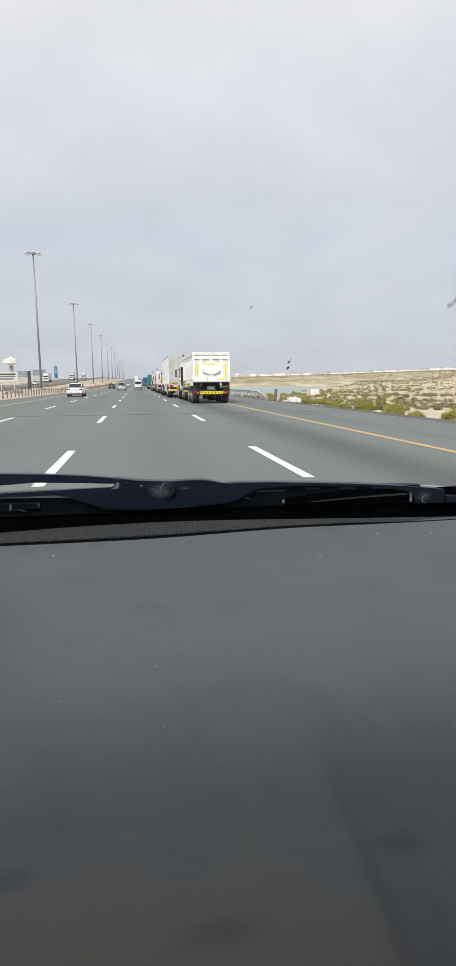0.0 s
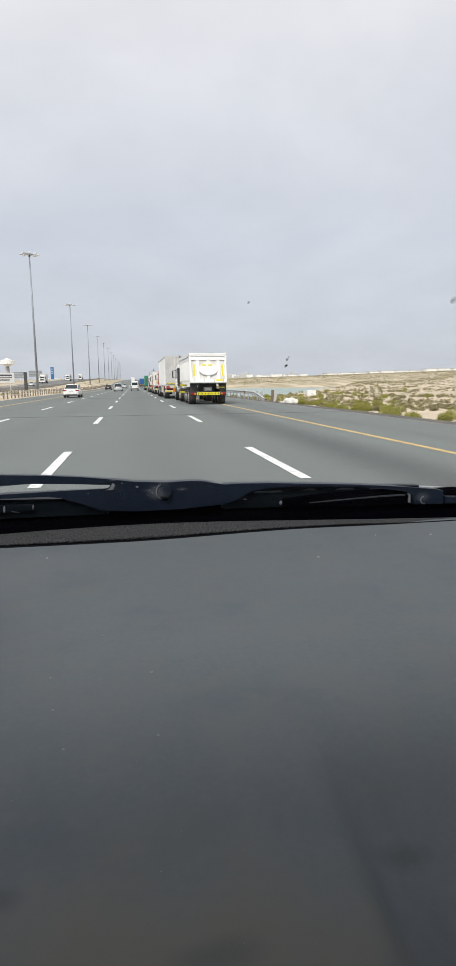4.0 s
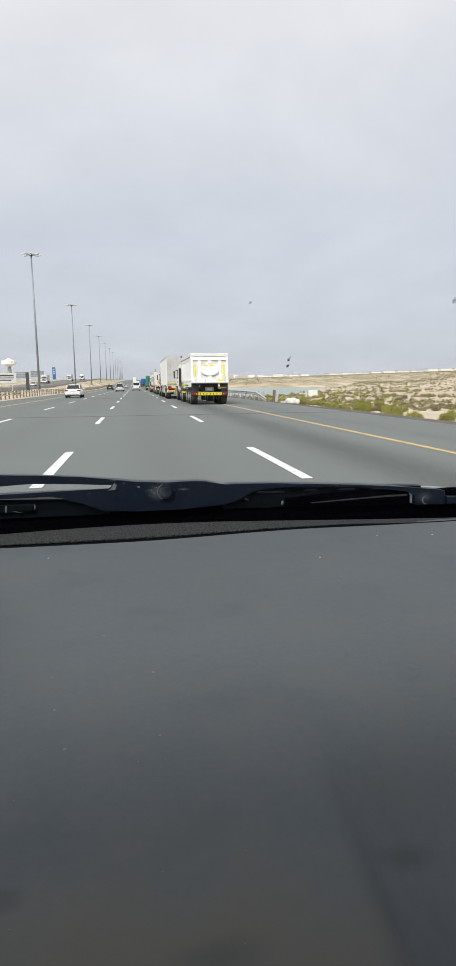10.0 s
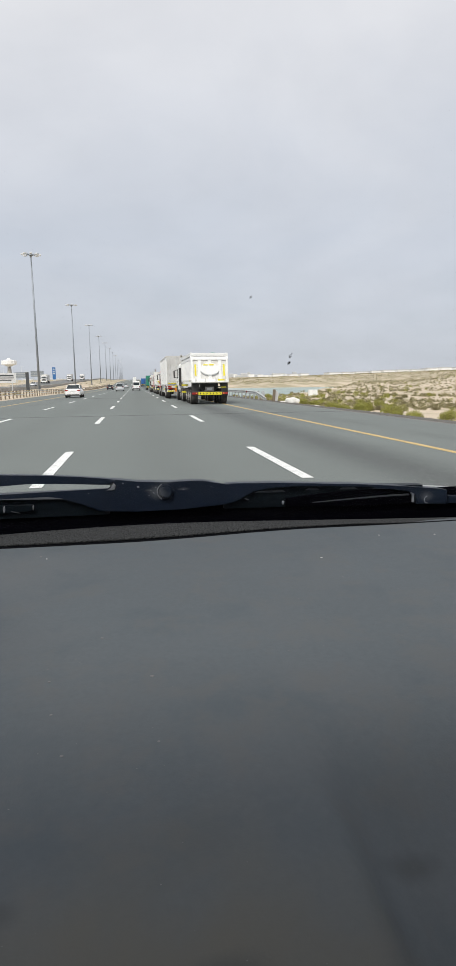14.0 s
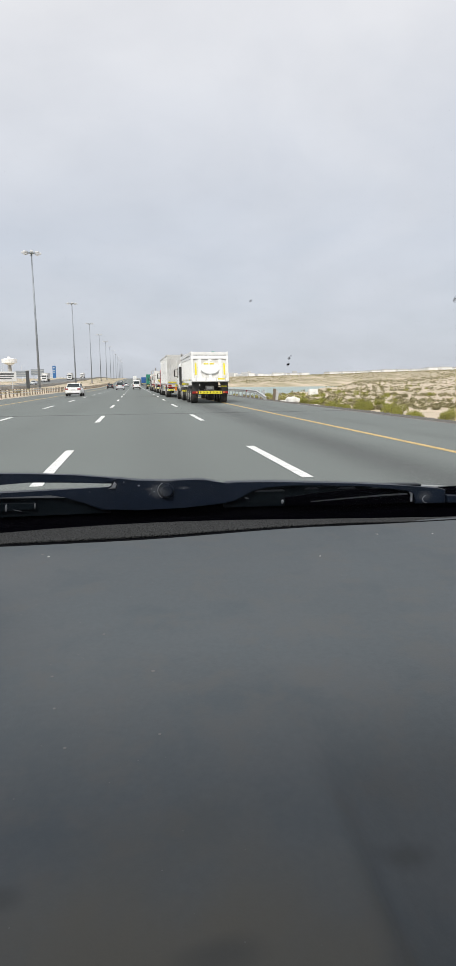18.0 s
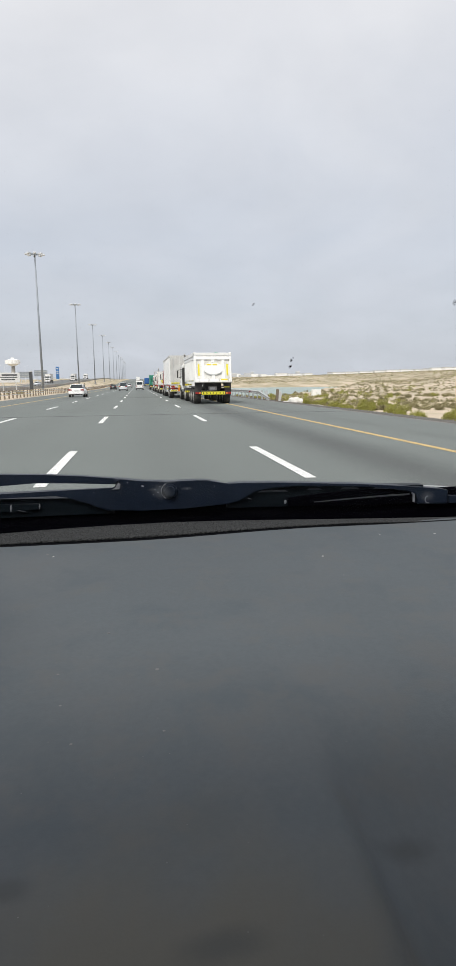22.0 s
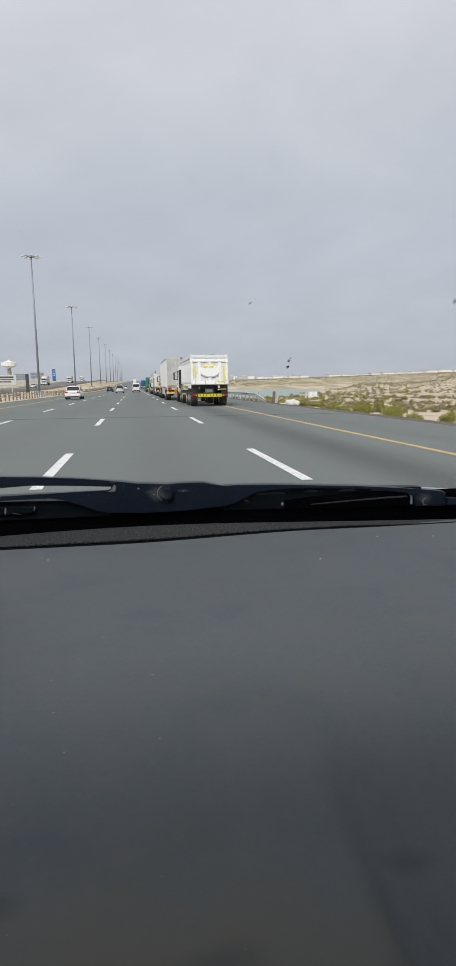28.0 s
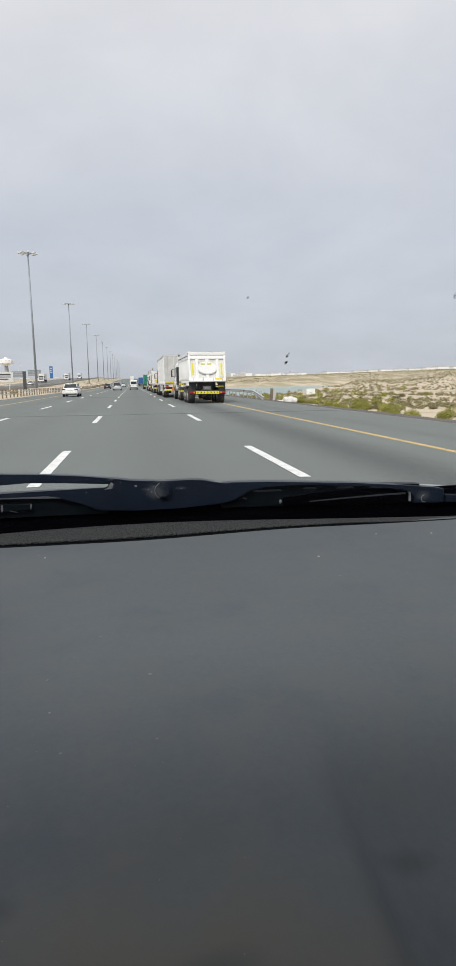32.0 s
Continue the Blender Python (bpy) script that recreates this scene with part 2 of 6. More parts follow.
M_GALV = mat("galvanised_steel", (0.60, 0.62, 0.625), 0.45, 0.3, vary=0.12, scale=2, fine=30, dirt=(0.33, 0.31, 0.28), dirt_amount=0.4)
M_POLE = mat("grey_galvanised_pole", (0.27, 0.30, 0.335), 0.5, 0.2, vary=0.1, scale=0.6)
M_LAMP_HEAD = mat("lamp_head", (0.66, 0.68, 0.71), 0.4, 0.1, vary=0.1)
M_POST_BROWN = mat("weathered_fence_post", (0.21, 0.17, 0.125), 0.9, vary=0.3, scale=4)
M_CONCRETE = mat("concrete", (0.36, 0.35, 0.33), 0.9, vary=0.14, scale=0.5, fine=12, bump=0.3, bump_scale=30, dirt=(0.22, 0.21, 0.19), dirt_amount=0.5, dirt_scale=0.4)
M_BUILD = mat("pale_render", (0.86, 0.86, 0.86), 0.9, vary=0.06, scale=0.05)
M_BUILD_GREY = mat("grey_render", (0.52, 0.53, 0.55), 0.9, vary=0.1, scale=0.05)
M_WINDOW_DARK = mat("dark_window", (0.12, 0.14, 0.16), 0.2, vary=0.2)
M_WHITE = mat("white_vehicle_paint", (0.86, 0.86, 0.85), 0.32, vary=0.03, scale=2, dirt=(0.66, 0.63, 0.58), dirt_amount=0.3, dirt_scale=1.2)
# scuffed white; on the tipper's tailgate its duller tone stands for shade
M_WHITE_DIRTY_SHADED = mat("scuffed_shaded_white_panel", (0.74, 0.73, 0.70), 0.5, vary=0.08, scale=1.5, dirt=(0.40, 0.36, 0.31), dirt_amount=0.6, dirt_scale=1.6)
M_DOOR_GREY = mat("worn_light_grey_panel", (0.62, 0.615, 0.60), 0.5, vary=0.08, scale=1.5, dirt=(0.33, 0.31, 0.29), dirt_amount=0.5, dirt_scale=1.4)
M_SILVER = mat("silver_car_paint", (0.62, 0.64, 0.66), 0.3, 0.35, vary=0.04)
M_BONNET = mat("pale_grey_bonnet_paint", (0.33, 0.345, 0.345), 0.4, 0.2, vary=0.04, dirt=(0.26, 0.26, 0.25), dirt_amount=0.4, dirt_scale=4)
M_DARK_CAR = mat("dark_car_paint", (0.03, 0.032, 0.036), 0.3, vary=0.1)
M_RED = mat("red_cab_paint", (0.56, 0.055, 0.035), 0.35, vary=0.08, scale=2, dirt=(0.35, 0.10, 0.08), dirt_amount=0.4)
M_GREEN_PAINT = mat("green_truck_paint", (0.03, 0.22, 0.15), 0.45, vary=0.1)
M_BLUE_PAINT = mat("blue_truck_paint", (0.03, 0.12, 0.35), 0.4, vary=0.1)
M_CHASSIS = mat("black_chassis", (0.03, 0.03, 0.03), 0.7, vary=0.3, scale=3, dirt=(0.13, 0.115, 0.1), dirt_amount=0.6)
M_TYRE = mat("tyre_rubber", (0.035, 0.034, 0.033), 0.85, vary=0.25, scale=4, dirt=(0.2, 0.17, 0.14), dirt_amount=0.45, dirt_scale=3)
M_RIM = mat("dusty_steel_rim", (0.42, 0.40, 0.37), 0.5, 0.4, vary=0.2, scale=8)
M_CAR_GLASS = mat("tinted_car_glass", (0.03, 0.04, 0.045), 0.08, vary=0.1)
M_TAIL = mat("tail_lamp_red", (0.30, 0.022, 0.02), 0.25, vary=0.1)
M_AMBER = mat("amber_lamp", (0.7, 0.22, 0.03), 0.3, vary=0.1)
M_PLATE = mat("number_plate", (0.7, 0.7, 0.68), 0.5, vary=0.05)
M_HIVIS = mat("yellow_reflector", (0.78, 0.70, 0.03), 0.4, vary=0.08, scale=6)
M_STEEL_DARK = mat("rebar_steel", (0.10, 0.115, 0.13), 0.5, 0.5, vary=0.25, scale=6)
M_RUST = mat("rusty_stake", (0.27, 0.12, 0.06), 0.85, vary=0.3, scale=6)
M_SIGN_FACE = mat("white_sign_face", (0.62, 0.63, 0.64), 0.5, vary=0.05)
M_SIGN_BLUE = mat("blue_sign_face", (0.04, 0.15, 0.38), 0.45, vary=0.06)
M_SIGN_DARK = mat("dark_sign_paint", (0.06, 0.065, 0.07), 0.6, vary=0.1)
# own car
M_DASH = mat("dashboard_grained_vinyl", (0.0840, 0.0970, 0.1075), 0.66, vary=0.08, scale=4, fine=160, bump=0.06, bump_scale=520, dirt=(0.106, 0.110, 0.115), dirt_amount=0.35, dirt_scale=6, spec=0.15)
# the edge's shade is put into its colour, darker than the dashboard top
M_DASH_RIM = mat("dashboard_edge_shaded_vinyl", (0.0290, 0.0310, 0.0325), 0.8, vary=0.08, scale=8, fine=150, bump=0.9, bump_scale=260, spec=0.25)
scrub_cover(M_DASH, 11.0, 0.50, 0.66, (0.072, 0.0865, 0.0985), 0.65)
scrub_cover(M_DASH, 17.0, 0.52, 0.64, (0.094, 0.100, 0.104), 0.6)


def pebbled(m, scale, depth):
    """Leather-like grain of small rounded pebbles."""
    n, l = m.node_tree.nodes, m.node_tree.links
    tc = n.new("ShaderNodeTexCoord")
    warp = n.new("ShaderNodeTexNoise")
    warp.inputs["Scale"].default_value = scale * 0.6
    l.new(tc.outputs["Object"], warp.inputs["Vector"])
    bend = n.new("ShaderNodeVectorMath")
    bend.operation = "MULTIPLY_ADD"
    bend.inputs[1].default_value = (0.003, 0.003, 0.003)
    l.new(warp.outputs["Color"], bend.inputs[0])
    l.new(tc.outputs["Object"], bend.inputs[2])
    cell = n.new("ShaderNodeTexVoronoi")
    cell.feature = "SMOOTH_F1"
    cell.inputs["Scale"].default_value, cell.inputs["Smoothness"].default_value = scale, 0.35
    l.new(bend.outputs[0], cell.inputs["Vector"])
    bp = n.new("ShaderNodeBump")
    bp.invert = True
    bp.inputs["Strength"].default_value, bp.inputs["Distance"].default_value = 1.0, depth
    l.new(cell.outputs["Distance"], bp.inputs["Height"])
    l.new(bp.outputs[0], n["Principled BSDF"].inputs["Normal"])


pebbled(M_DASH_RIM, 210.0, 0.0055)


def soft_marks(m, spots, colour, amount, wobble):
    """Soft-edged marks of uneven outline, rubbed wear included; spots are (x, y, z, rx, ry, rz)."""
    n, l = m.node_tree.nodes, m.node_tree.links
    b = n["Principled BSDF"]
    src = b.inputs["Base Color"].links[0].from_socket
    tc = n.new("ShaderNodeTexCoord")
    uneven = n.new("ShaderNodeTexNoise")
    uneven.inputs["Scale"].default_value, uneven.inputs["Detail"].default_value = wobble, 5
    l.new(tc.outputs["Object"], uneven.inputs["Vector"])
    for x, y, z, rx, ry, rz in spots:
        mp = n.new("ShaderNodeMapping")
        mp.vector_type = "TEXTURE"
        mp.inputs["Location"].default_value, mp.inputs["Scale"].default_value = (x, y, z), (rx, ry, rz)
        l.new(tc.outputs["Object"], mp.inputs["Vector"])
        length = n.new("ShaderNodeVectorMath")
        length.operation = "LENGTH"
        l.new(mp.outputs[0], length.inputs[0])
        add = n.new("ShaderNodeMath")
        add.operation = "ADD"
        l.new(length.outputs["Value"], add.inputs[0])
        l.new(uneven.outputs["Fac"], add.inputs[1])
        r = n.new("ShaderNodeMapRange")
        r.interpolation_type = "SMOOTHSTEP"
        r.inputs["From Min"].default_value, r.inputs["From Max"].default_value = 0.6, 1.6
        r.inputs["To Min"].default_value, r.inputs["To Max"].default_value = amount, 0.0
        l.new(add.outputs[0], r.inputs["Value"])
        mx = n.new("ShaderNodeMixRGB")
        mx.inputs[2].default_value = (*colour, 1)
        l.new(r.outputs[0], mx.inputs["Fac"])
        l.new(src, mx.inputs[1])
        src = mx.outputs[0]
    l.new(src, b.inputs["Base Color"])


# a broad browner patch and three darker spots on the near dashboard
soft_marks(M_DASH, [(0.00, 0.235, 1.03, 0.20, 0.13, 0.5)], (0.104, 0.100, 0.086), 0.9, 14.0)
soft_marks(M_DASH, [(0.034, 0.256, 1.03, 0.034, 0.012, 0.5), (-0.088, 0.306, 1.03, 0.024, 0.012, 0.5), (0.176, 0.332, 1.03, 0.030, 0.013, 0.5)], (0.055, 0.060, 0.063), 0.55, 30.0)
M_CRUMB = mat("pale_crumb", (0.48, 0.48, 0.47), 0.9, vary=0.15)
M_DUST = mat("dust_speck", (0.14, 0.14, 0.142), 0.9, vary=0.2)
M_WIPER = mat("wiper_black_paint", (0.0052, 0.0092, 0.0190), 0.36, vary=0.3, scale=14, fine=120, bump=0.10, bump_scale=220, dirt=(0.012, 0.017, 0.028), dirt_amount=0.4, dirt_scale=18, spec=0.2)
soft_marks(M_WIPER, [(0.050, 1.234, 1.088, 0.020, 0.1, 0.016), (0.030, 1.234, 1.095, 0.022, 0.1, 0.004), (-0.05, 1.234, 1.106, 0.012, 0.1, 0.010)], (0.05, 0.055, 0.062), 0.8, 120.0)
# the recesses' shade is put into this colour, darker than the mount's paint
M_RECESS = mat("wiper_recess_shade", (0.0030, 0.0052, 0.0078), 0.42, vary=0.4, scale=20, fine=120, bump=0.15, bump_scale=60, spec=0.1)
soft_marks(M_WIPER, [(0.042, 1.234, 1.091, 0.022, 0.05, 0.020), (0.062, 1.234, 1.112, 0.026, 0.05, 0.006), (0.100, 1.234, 1.095, 0.016, 0.05, 0.004), (0.664, 1.236, 1.055, 0.020, 0.05, 0.014)], (0.060, 0.066, 0.078), 0.75, 260.0)
M_WIPER_DULL = mat("wiper_dull_glint", (0.038, 0.042, 0.050), 0.5, 0.2, vary=0.3, scale=30, spec=0.3)
# bare worn metal, also the colour of glints drawn on the wiper
M_WIPER_WORN_GLINT = mat("wiper_worn_glint_metal", (0.20, 0.21, 0.235), 0.45, 0.4, vary=0.3, scale=30)
M_GAP_SHADOW = mat("gap_shadow_black", (0.0025, 0.003, 0.0045), 0.8, vary=0.2, scale=20, spec=0.05)
M_COWL = mat("cowl_black_plastic", (0.0010, 0.0010, 0.0018), 0.9, vary=0.2, scale=10, spec=0.0)
M_HEADLINER = mat("grey_headliner", (0.16, 0.15, 0.14), 0.95, vary=0.06, scale=6, bump=0.2)
M_TRIM = mat("dark_cabin_trim", (0.04, 0.04, 0.042), 0.8, vary=0.1, scale=5)
M_SPLAT = mat("dried_insect_splat", (0.20, 0.18, 0.165), 0.9, vary=0.3, scale=90)
splat_n, splat_l = M_SPLAT.node_tree.nodes, M_SPLAT.node_tree.links
clear = splat_n.new("ShaderNodeBsdfTransparent")
thin = splat_n.new("ShaderNodeMixShader")
thin.inputs[0].default_value = 0.13
splat_l.new(clear.outputs[0], thin.inputs[1])
splat_l.new(splat_n["Principled BSDF"].outputs[0], thin.inputs[2])
splat_l.new(thin.outputs[0], splat_n["Material Output"].inputs[0])


def windscreen_material():
    m = bpy.data.materials.new("windscreen_glass")
    m.use_nodes = True
    n, l = m.node_tree.nodes, m.node_tree.links
    n.clear()
    tr = n.new("ShaderNodeBsdfTransparent")
    tr.inputs["Color"].default_value = (0.975, 0.985, 0.98, 1)
    gl = n.new("ShaderNodeBsdfGlossy")
    gl.inputs["Roughness"].default_value = 0.02
    edge = n.new("ShaderNodeLayerWeight")
    fr = n.new("ShaderNodeMath")
    fr.operation = "POWER"
    fr.inputs[1].default_value = 6.0
    l.new(edge.outputs["Facing"], fr.inputs[0])
    weak = n.new("ShaderNodeMath")
    weak.operation = "MULTIPLY"
    weak.inputs[1].default_value = 0.06
    l.new(fr.outputs[0], weak.inputs[0])
    mx = n.new("ShaderNodeMixShader")
    out = n.new("ShaderNodeOutputMaterial")
    l.new(weak.outputs[0], mx.inputs[0])
    l.new(tr.outputs[0], mx.inputs[1])
    l.new(gl.outputs[0], mx.inputs[2])
    l.new(mx.outputs[0], out.inputs[0])
    return m


M_SCREEN = windscreen_material()


# ---- shape helpers ----
def to_object(name, bm, material, smooth=False):
    me = bpy.data.meshes.new(name)
    bmesh.ops.recalc_face_normals(bm, faces=bm.faces[:])
    bm.to_mesh(me)
    bm.free()
    me.materials.append(material)
    if smooth:
        me.shade_smooth()
    return new(name, me)


def part(name, bm, material, parent, label="", smooth=False):
    ob = to_object(name, bm, material, smooth)
    ob.parent = parent
    if label:
        ob["label"] = label
    return ob


def again(ob, name, parent, m):
    """One more piece on the same mesh."""
    c = new(name, ob.data)
    c.parent = parent
    c.matrix_basis = m
    return c


def root(name, m, label, category, group="", kind=""):
    e = new(name)
    e.empty_display_size = 0.3
    e.matrix_basis = m
    return tagged(e, label, category, group, kind)


def box(bm, c, s, bevel=0.0, rz=0.0):
    m = Matrix.Translation(c) @ Matrix.Rotation(rz, 4, "Z") @ Matrix.Diagonal((*s, 1))
    v = bmesh.ops.create_cube(bm, size=1, matrix=m)["verts"]
    if bevel:
        e = list({e for a in v for e in a.link_edges})
        bmesh.ops.bevel(bm, geom=e, offset=bevel, segments=2, affect="EDGES", profile=0.6)
    return bm


def rod(bm, a, b, r, r2=None, seg=10):
    a, b = Vector(a), Vector(b)
    d = b - a
    m = Matrix.Translation((a + b) / 2) @ d.to_track_quat("Z", "Y").to_matrix().to_4x4()
    bmesh.ops.create_cone(bm, cap_ends=True, segments=seg, radius1=r, radius2=r if r2 is None else r2, depth=d.length, matrix=m)
    return bm


def prism(bm, outline, x0, x1):
    """A side outline of (y, z) drawn out from x0 to x1."""
    left = [bm.verts.new((x0, y, z)) for y, z in outline]
    right = [bm.verts.new((x1, y, z)) for y, z in outline]
    bm.faces.new(left)
    bm.faces.new(right[::-1])
    k = len(outline)
    for i in range(k):
        bm.faces.new((left[i], right[i], right[(i + 1) % k], left[(i + 1) % k]))
    return bm


def plate(bm, outline, y0, y1):
    """A front outline of (x, z) drawn out from y0 to y1."""
    a = [bm.verts.new((x, y0, z)) for x, z in outline]
    b = [bm.verts.new((x, y1, z)) for x, z in outline]
    bm.faces.new(a)
    bm.faces.new(b[::-1])
    k = len(outline)
    for i in range(k):
        bm.faces.new((a[i], b[i], b[(i + 1) % k], a[(i + 1) % k]))
    return bm


def loft(bm, stations, round_by=0.25):
    """A hull along y from stations (y, half width below, half width above, z below, z above), its corners cut."""
    rings = []
    for y, wb, wt, z0, z1 in stations:
        c = min(z1 - z0, wt) * round_by
        pts = [(-wb + c, z0), (wb - c, z0), (wb, z0 + c), ((wb + wt) / 2 + 0.01, (z0 + z1) / 2), (wt, z1 - c), (wt - c, z1), (-wt + c, z1), (-wt, z1 - c), (-(wb + wt) / 2 - 0.01, (z0 + z1) / 2), (-wb, z0 + c)]
        rings.append([bm.verts.new((x, y, z)) for x, z in pts])
    k = len(rings[0])
    for r, s in zip(rings, rings[1:]):
        for i in range(k):
            bm.faces.new((r[i], r[(i + 1) % k], s[(i + 1) % k], s[i]))
    bm.faces.new(rings[0])
    bm.faces.new(rings[-1][::-1])
    return bm


def smoothstep(a, b, x):
    t = min(1.0, max(0.0, (x - a) / (b - a)))
    return t * t * (3 - 2 * t)


# ---- lie of the land ----
def rise(y):
    """The road climbs gently towards a far crest."""
    s = max(0.0, min(y, 1100.0) - 130.0)
    return 0.0118 * s * smoothstep(130, 480, y)


def lake(x, y):
    """1 inside the lake, 0 outside, soft at the shore."""
    right = 24 + (y - 90) * 0.45 + 6 * noise.noise((y * 0.03, 1.7, 0))
    return smoothstep(15.5, 18.5, x) * smoothstep(0, 9, right - x) * smoothstep(84, 94, y + 1.5 * noise.noise((x * 0.2, 0, 4))) * (1 - smoothstep(300, 345, y))


def land(x, y):
    z = rise(y) * (1 - smoothstep(60, 400, -x))
    if x > 9.6:
        z += -0.14 - 0.5 * smoothstep(10.2, 13.2, x)
        d = math.hypot(x, y)
        z += smoothstep(13, 24, x) * 0.35 * noise.noise((x * 0.08, y * 0.08, 0))
        calm = 1 - 0.9 * smoothstep(58, 82, y) * (1 - smoothstep(330, 420, y)) * (1 - smoothstep(10 + 0.45 * y, 50 + 0.45 * y, x))
        z += calm * smoothstep(16, 60, x) * (0.6 * noise.noise((x * 0.03, y * 0.03, 3)) + 0.22 * noise.noise((x * 0.11, y * 0.11, 5)))
        z += (0.25 + 0.75 * calm) * 0.036 * max(0, min(x, 420) - 22) * smoothstep(22, 120, x) * (1 - 0.55 * smoothstep(250, 900, y))
        k = lake(x, y)
        z = z * (1 - k) + (-2.4) * k
    elif x < -12.5:
        z += 0.25 * smoothstep(12.5, 15, -x) * (1 + noise.noise((x * 0.15, y * 0.08, 7)))
        z += 2.0 * smoothstep(14, 24, -x) * smoothstep(110, 330, y) * (1 - smoothstep(48, 75, -x)) * (1 - 0.8 * smoothstep(400, 800, y))
        z += smoothstep(60, 160, -x) * (1.5 + 2.5 * noise.noise((x * 0.006, y * 0.006, 2)) + 7 * max(0, noise.noise((x * 0.003, y * 0.003, 9))))
    return z


def steps(*runs):
    out = []
    for a, b, s in runs:
        k = max(1, round((b - a) / s))
        out += [a + (b - a) * i / k for i in range(k)]
    return out + [runs[-1][1]]


xs = steps((-4200, -600, 300), (-600, -160, 40), (-160, -60, 10), (-60, -10, 2.0), (-10, 10, 10), (10, 18, 0.8), (18, 60, 1.8), (60, 200, 5), (200, 600, 20), (600, 4200, 300))
ys = steps((-600, -60, 90), (-60, 10, 14), (10, 130, 2.0), (130, 400, 5), (400, 1200, 25), (1200, 4400, 320))
verts, faces = [], []
for y in ys:
    for x in xs:
        z = land(x, y)
        if -12.2 < x < 11.2:
            z = rise(y) - 0.12
        verts.append((x, y, z))
w = len(xs)
for j in range(len(ys) - 1):
    for i in range(w - 1):
        faces.append((j * w + i, j * w + i + 1, (j + 1) * w + i + 1, (j + 1) * w + i))
me = bpy.data.meshes.new("ground")
me.from_pydata(verts, [], faces)
me.shade_smooth()
me.materials.append(M_SAND)
ground = tagged(new("ground", me), "pale desert sand with sparse scrub beside the highway", "ground", kind="structure")


def ribbon(name, x0, x1, y0, y1, lift, material, step=8.0, thick=0.1, height=None):
    """A strip along the road with real thickness that follows the rise."""
    height = height or (lambda x, y: rise(y))
    v, fcs = [], []
    k = max(1, int((y1 - y0) / step))
    for i in range(k + 1):
        y = y0 + (y1 - y0) * i / k
        for x, dz in ((x0, 0), (x1, 0), (x1, -thick), (x0, -thick)):
            v.append((x, y, height(x, y) + lift + dz))
    for i in range(k):
        a, b = i * 4, i * 4 + 4
        fcs += [(a, a + 1, b + 1, b), (a + 1, a + 2, b + 2, b + 1), (a + 3, a, b, b + 3)]
    fcs += [(0, 3, 2, 1), (k * 4, k * 4 + 1, k * 4 + 2, k * 4 + 3)]
    m_ = bpy.data.meshes.new(name)
    m_.from_pydata(v, [], fcs)
    m_.materials.append(material)
    return new(name, m_)


road = tagged(ribbon("road", -12.0, 9.9, -60, 1300, 0.0, M_ASPHALT, thick=0.14), "worn grey asphalt highway with four marked lanes", "road", kind="structure")
gravel = tagged(ribbon("verge", 9.92, 12.6, -60, 420, -0.03, M_GRAVEL, step=2.0, thick=0.5, height=lambda x, y: rise(y) - (0.22 if x > 11 else 0.0) + 0.03 * noise.noise((x, y * 0.6, 0))), "dark grey gravel verge sloping off the asphalt", "verge", kind="structure")
pale = tagged(ribbon("sand_drift", 12.3, 14.6, -60, 100, 0.0, M_PALE_SAND, step=1.0, thick=0.7, height=lambda x, y: rise(y) - (0.3 if x < 13 else 0.52) + 0.14 * noise.noise((x * 0.5, y * 0.3, 0))), "pale blown sand drift along the verge", "sand", kind="structure")
water = tagged(ribbon("water", 14.5, 190, 80, 350, 0, M_LAKE, step=20, thick=0.05, height=lambda x, y: -0.95), "flat grey-green shallow water beside the highway", "water", kind="structure")
opposite = tagged(ribbon("opposite_road", -46, -27, -60, 1200, 0.12, M_ASPHALT_FAR, thick=0.2, height=lambda x, y: land(-36, y)), "grey asphalt carriageway beyond the sandy median", "road", kind="structure")

# lane lines: edge lines run through, lane lines are broken
LANES_X = (-5.0, -1.32, 2.37)
PERIOD, DASH = 12.8, 4.15
part_line = ribbon("edge_line", -8.70, -8.54, -60, 1200, 0.006, M_YELLOW_LINE, thick=0.004)
part_line.parent, part_line["label"] = road, "yellow painted edge line"
part_line = ribbon("edge_dust", 9.74, 9.90, -60, 420, 0.005, M_EDGE_DUST, thick=0.004)
part_line.parent, part_line["label"] = road, "pale dusty pavement edge"
part_line = ribbon("edge_line", 5.87, 6.03, -60, 1200, 0.006, M_YELLOW_LINE, thick=0.004)
part_line.parent, part_line["label"] = road, "yellow painted edge line"
dash_bm = bmesh.new()
box(dash_bm, (0, 0, 0), (0.165, DASH, 0.006))
first = None
for x in LANES_X:
    for i in range(-3, 80):
        y = 7.7 + DASH / 2 + PERIOD * i
        slope = math.atan2(rise(y + 2) - rise(y - 2), 4)
        m = Matrix.Translation((x, y, rise(y) + 0.007 + (0.01 if y > 140 else 0))) @ Matrix.Rotation(slope, 4, "X")
        if first is None:
            first = part("lane_dash", dash_bm, M_WHITE_LINE, road, "white painted lane dash")
            first.matrix_basis = m
        else:
            again(first, "lane_dash", road, m)
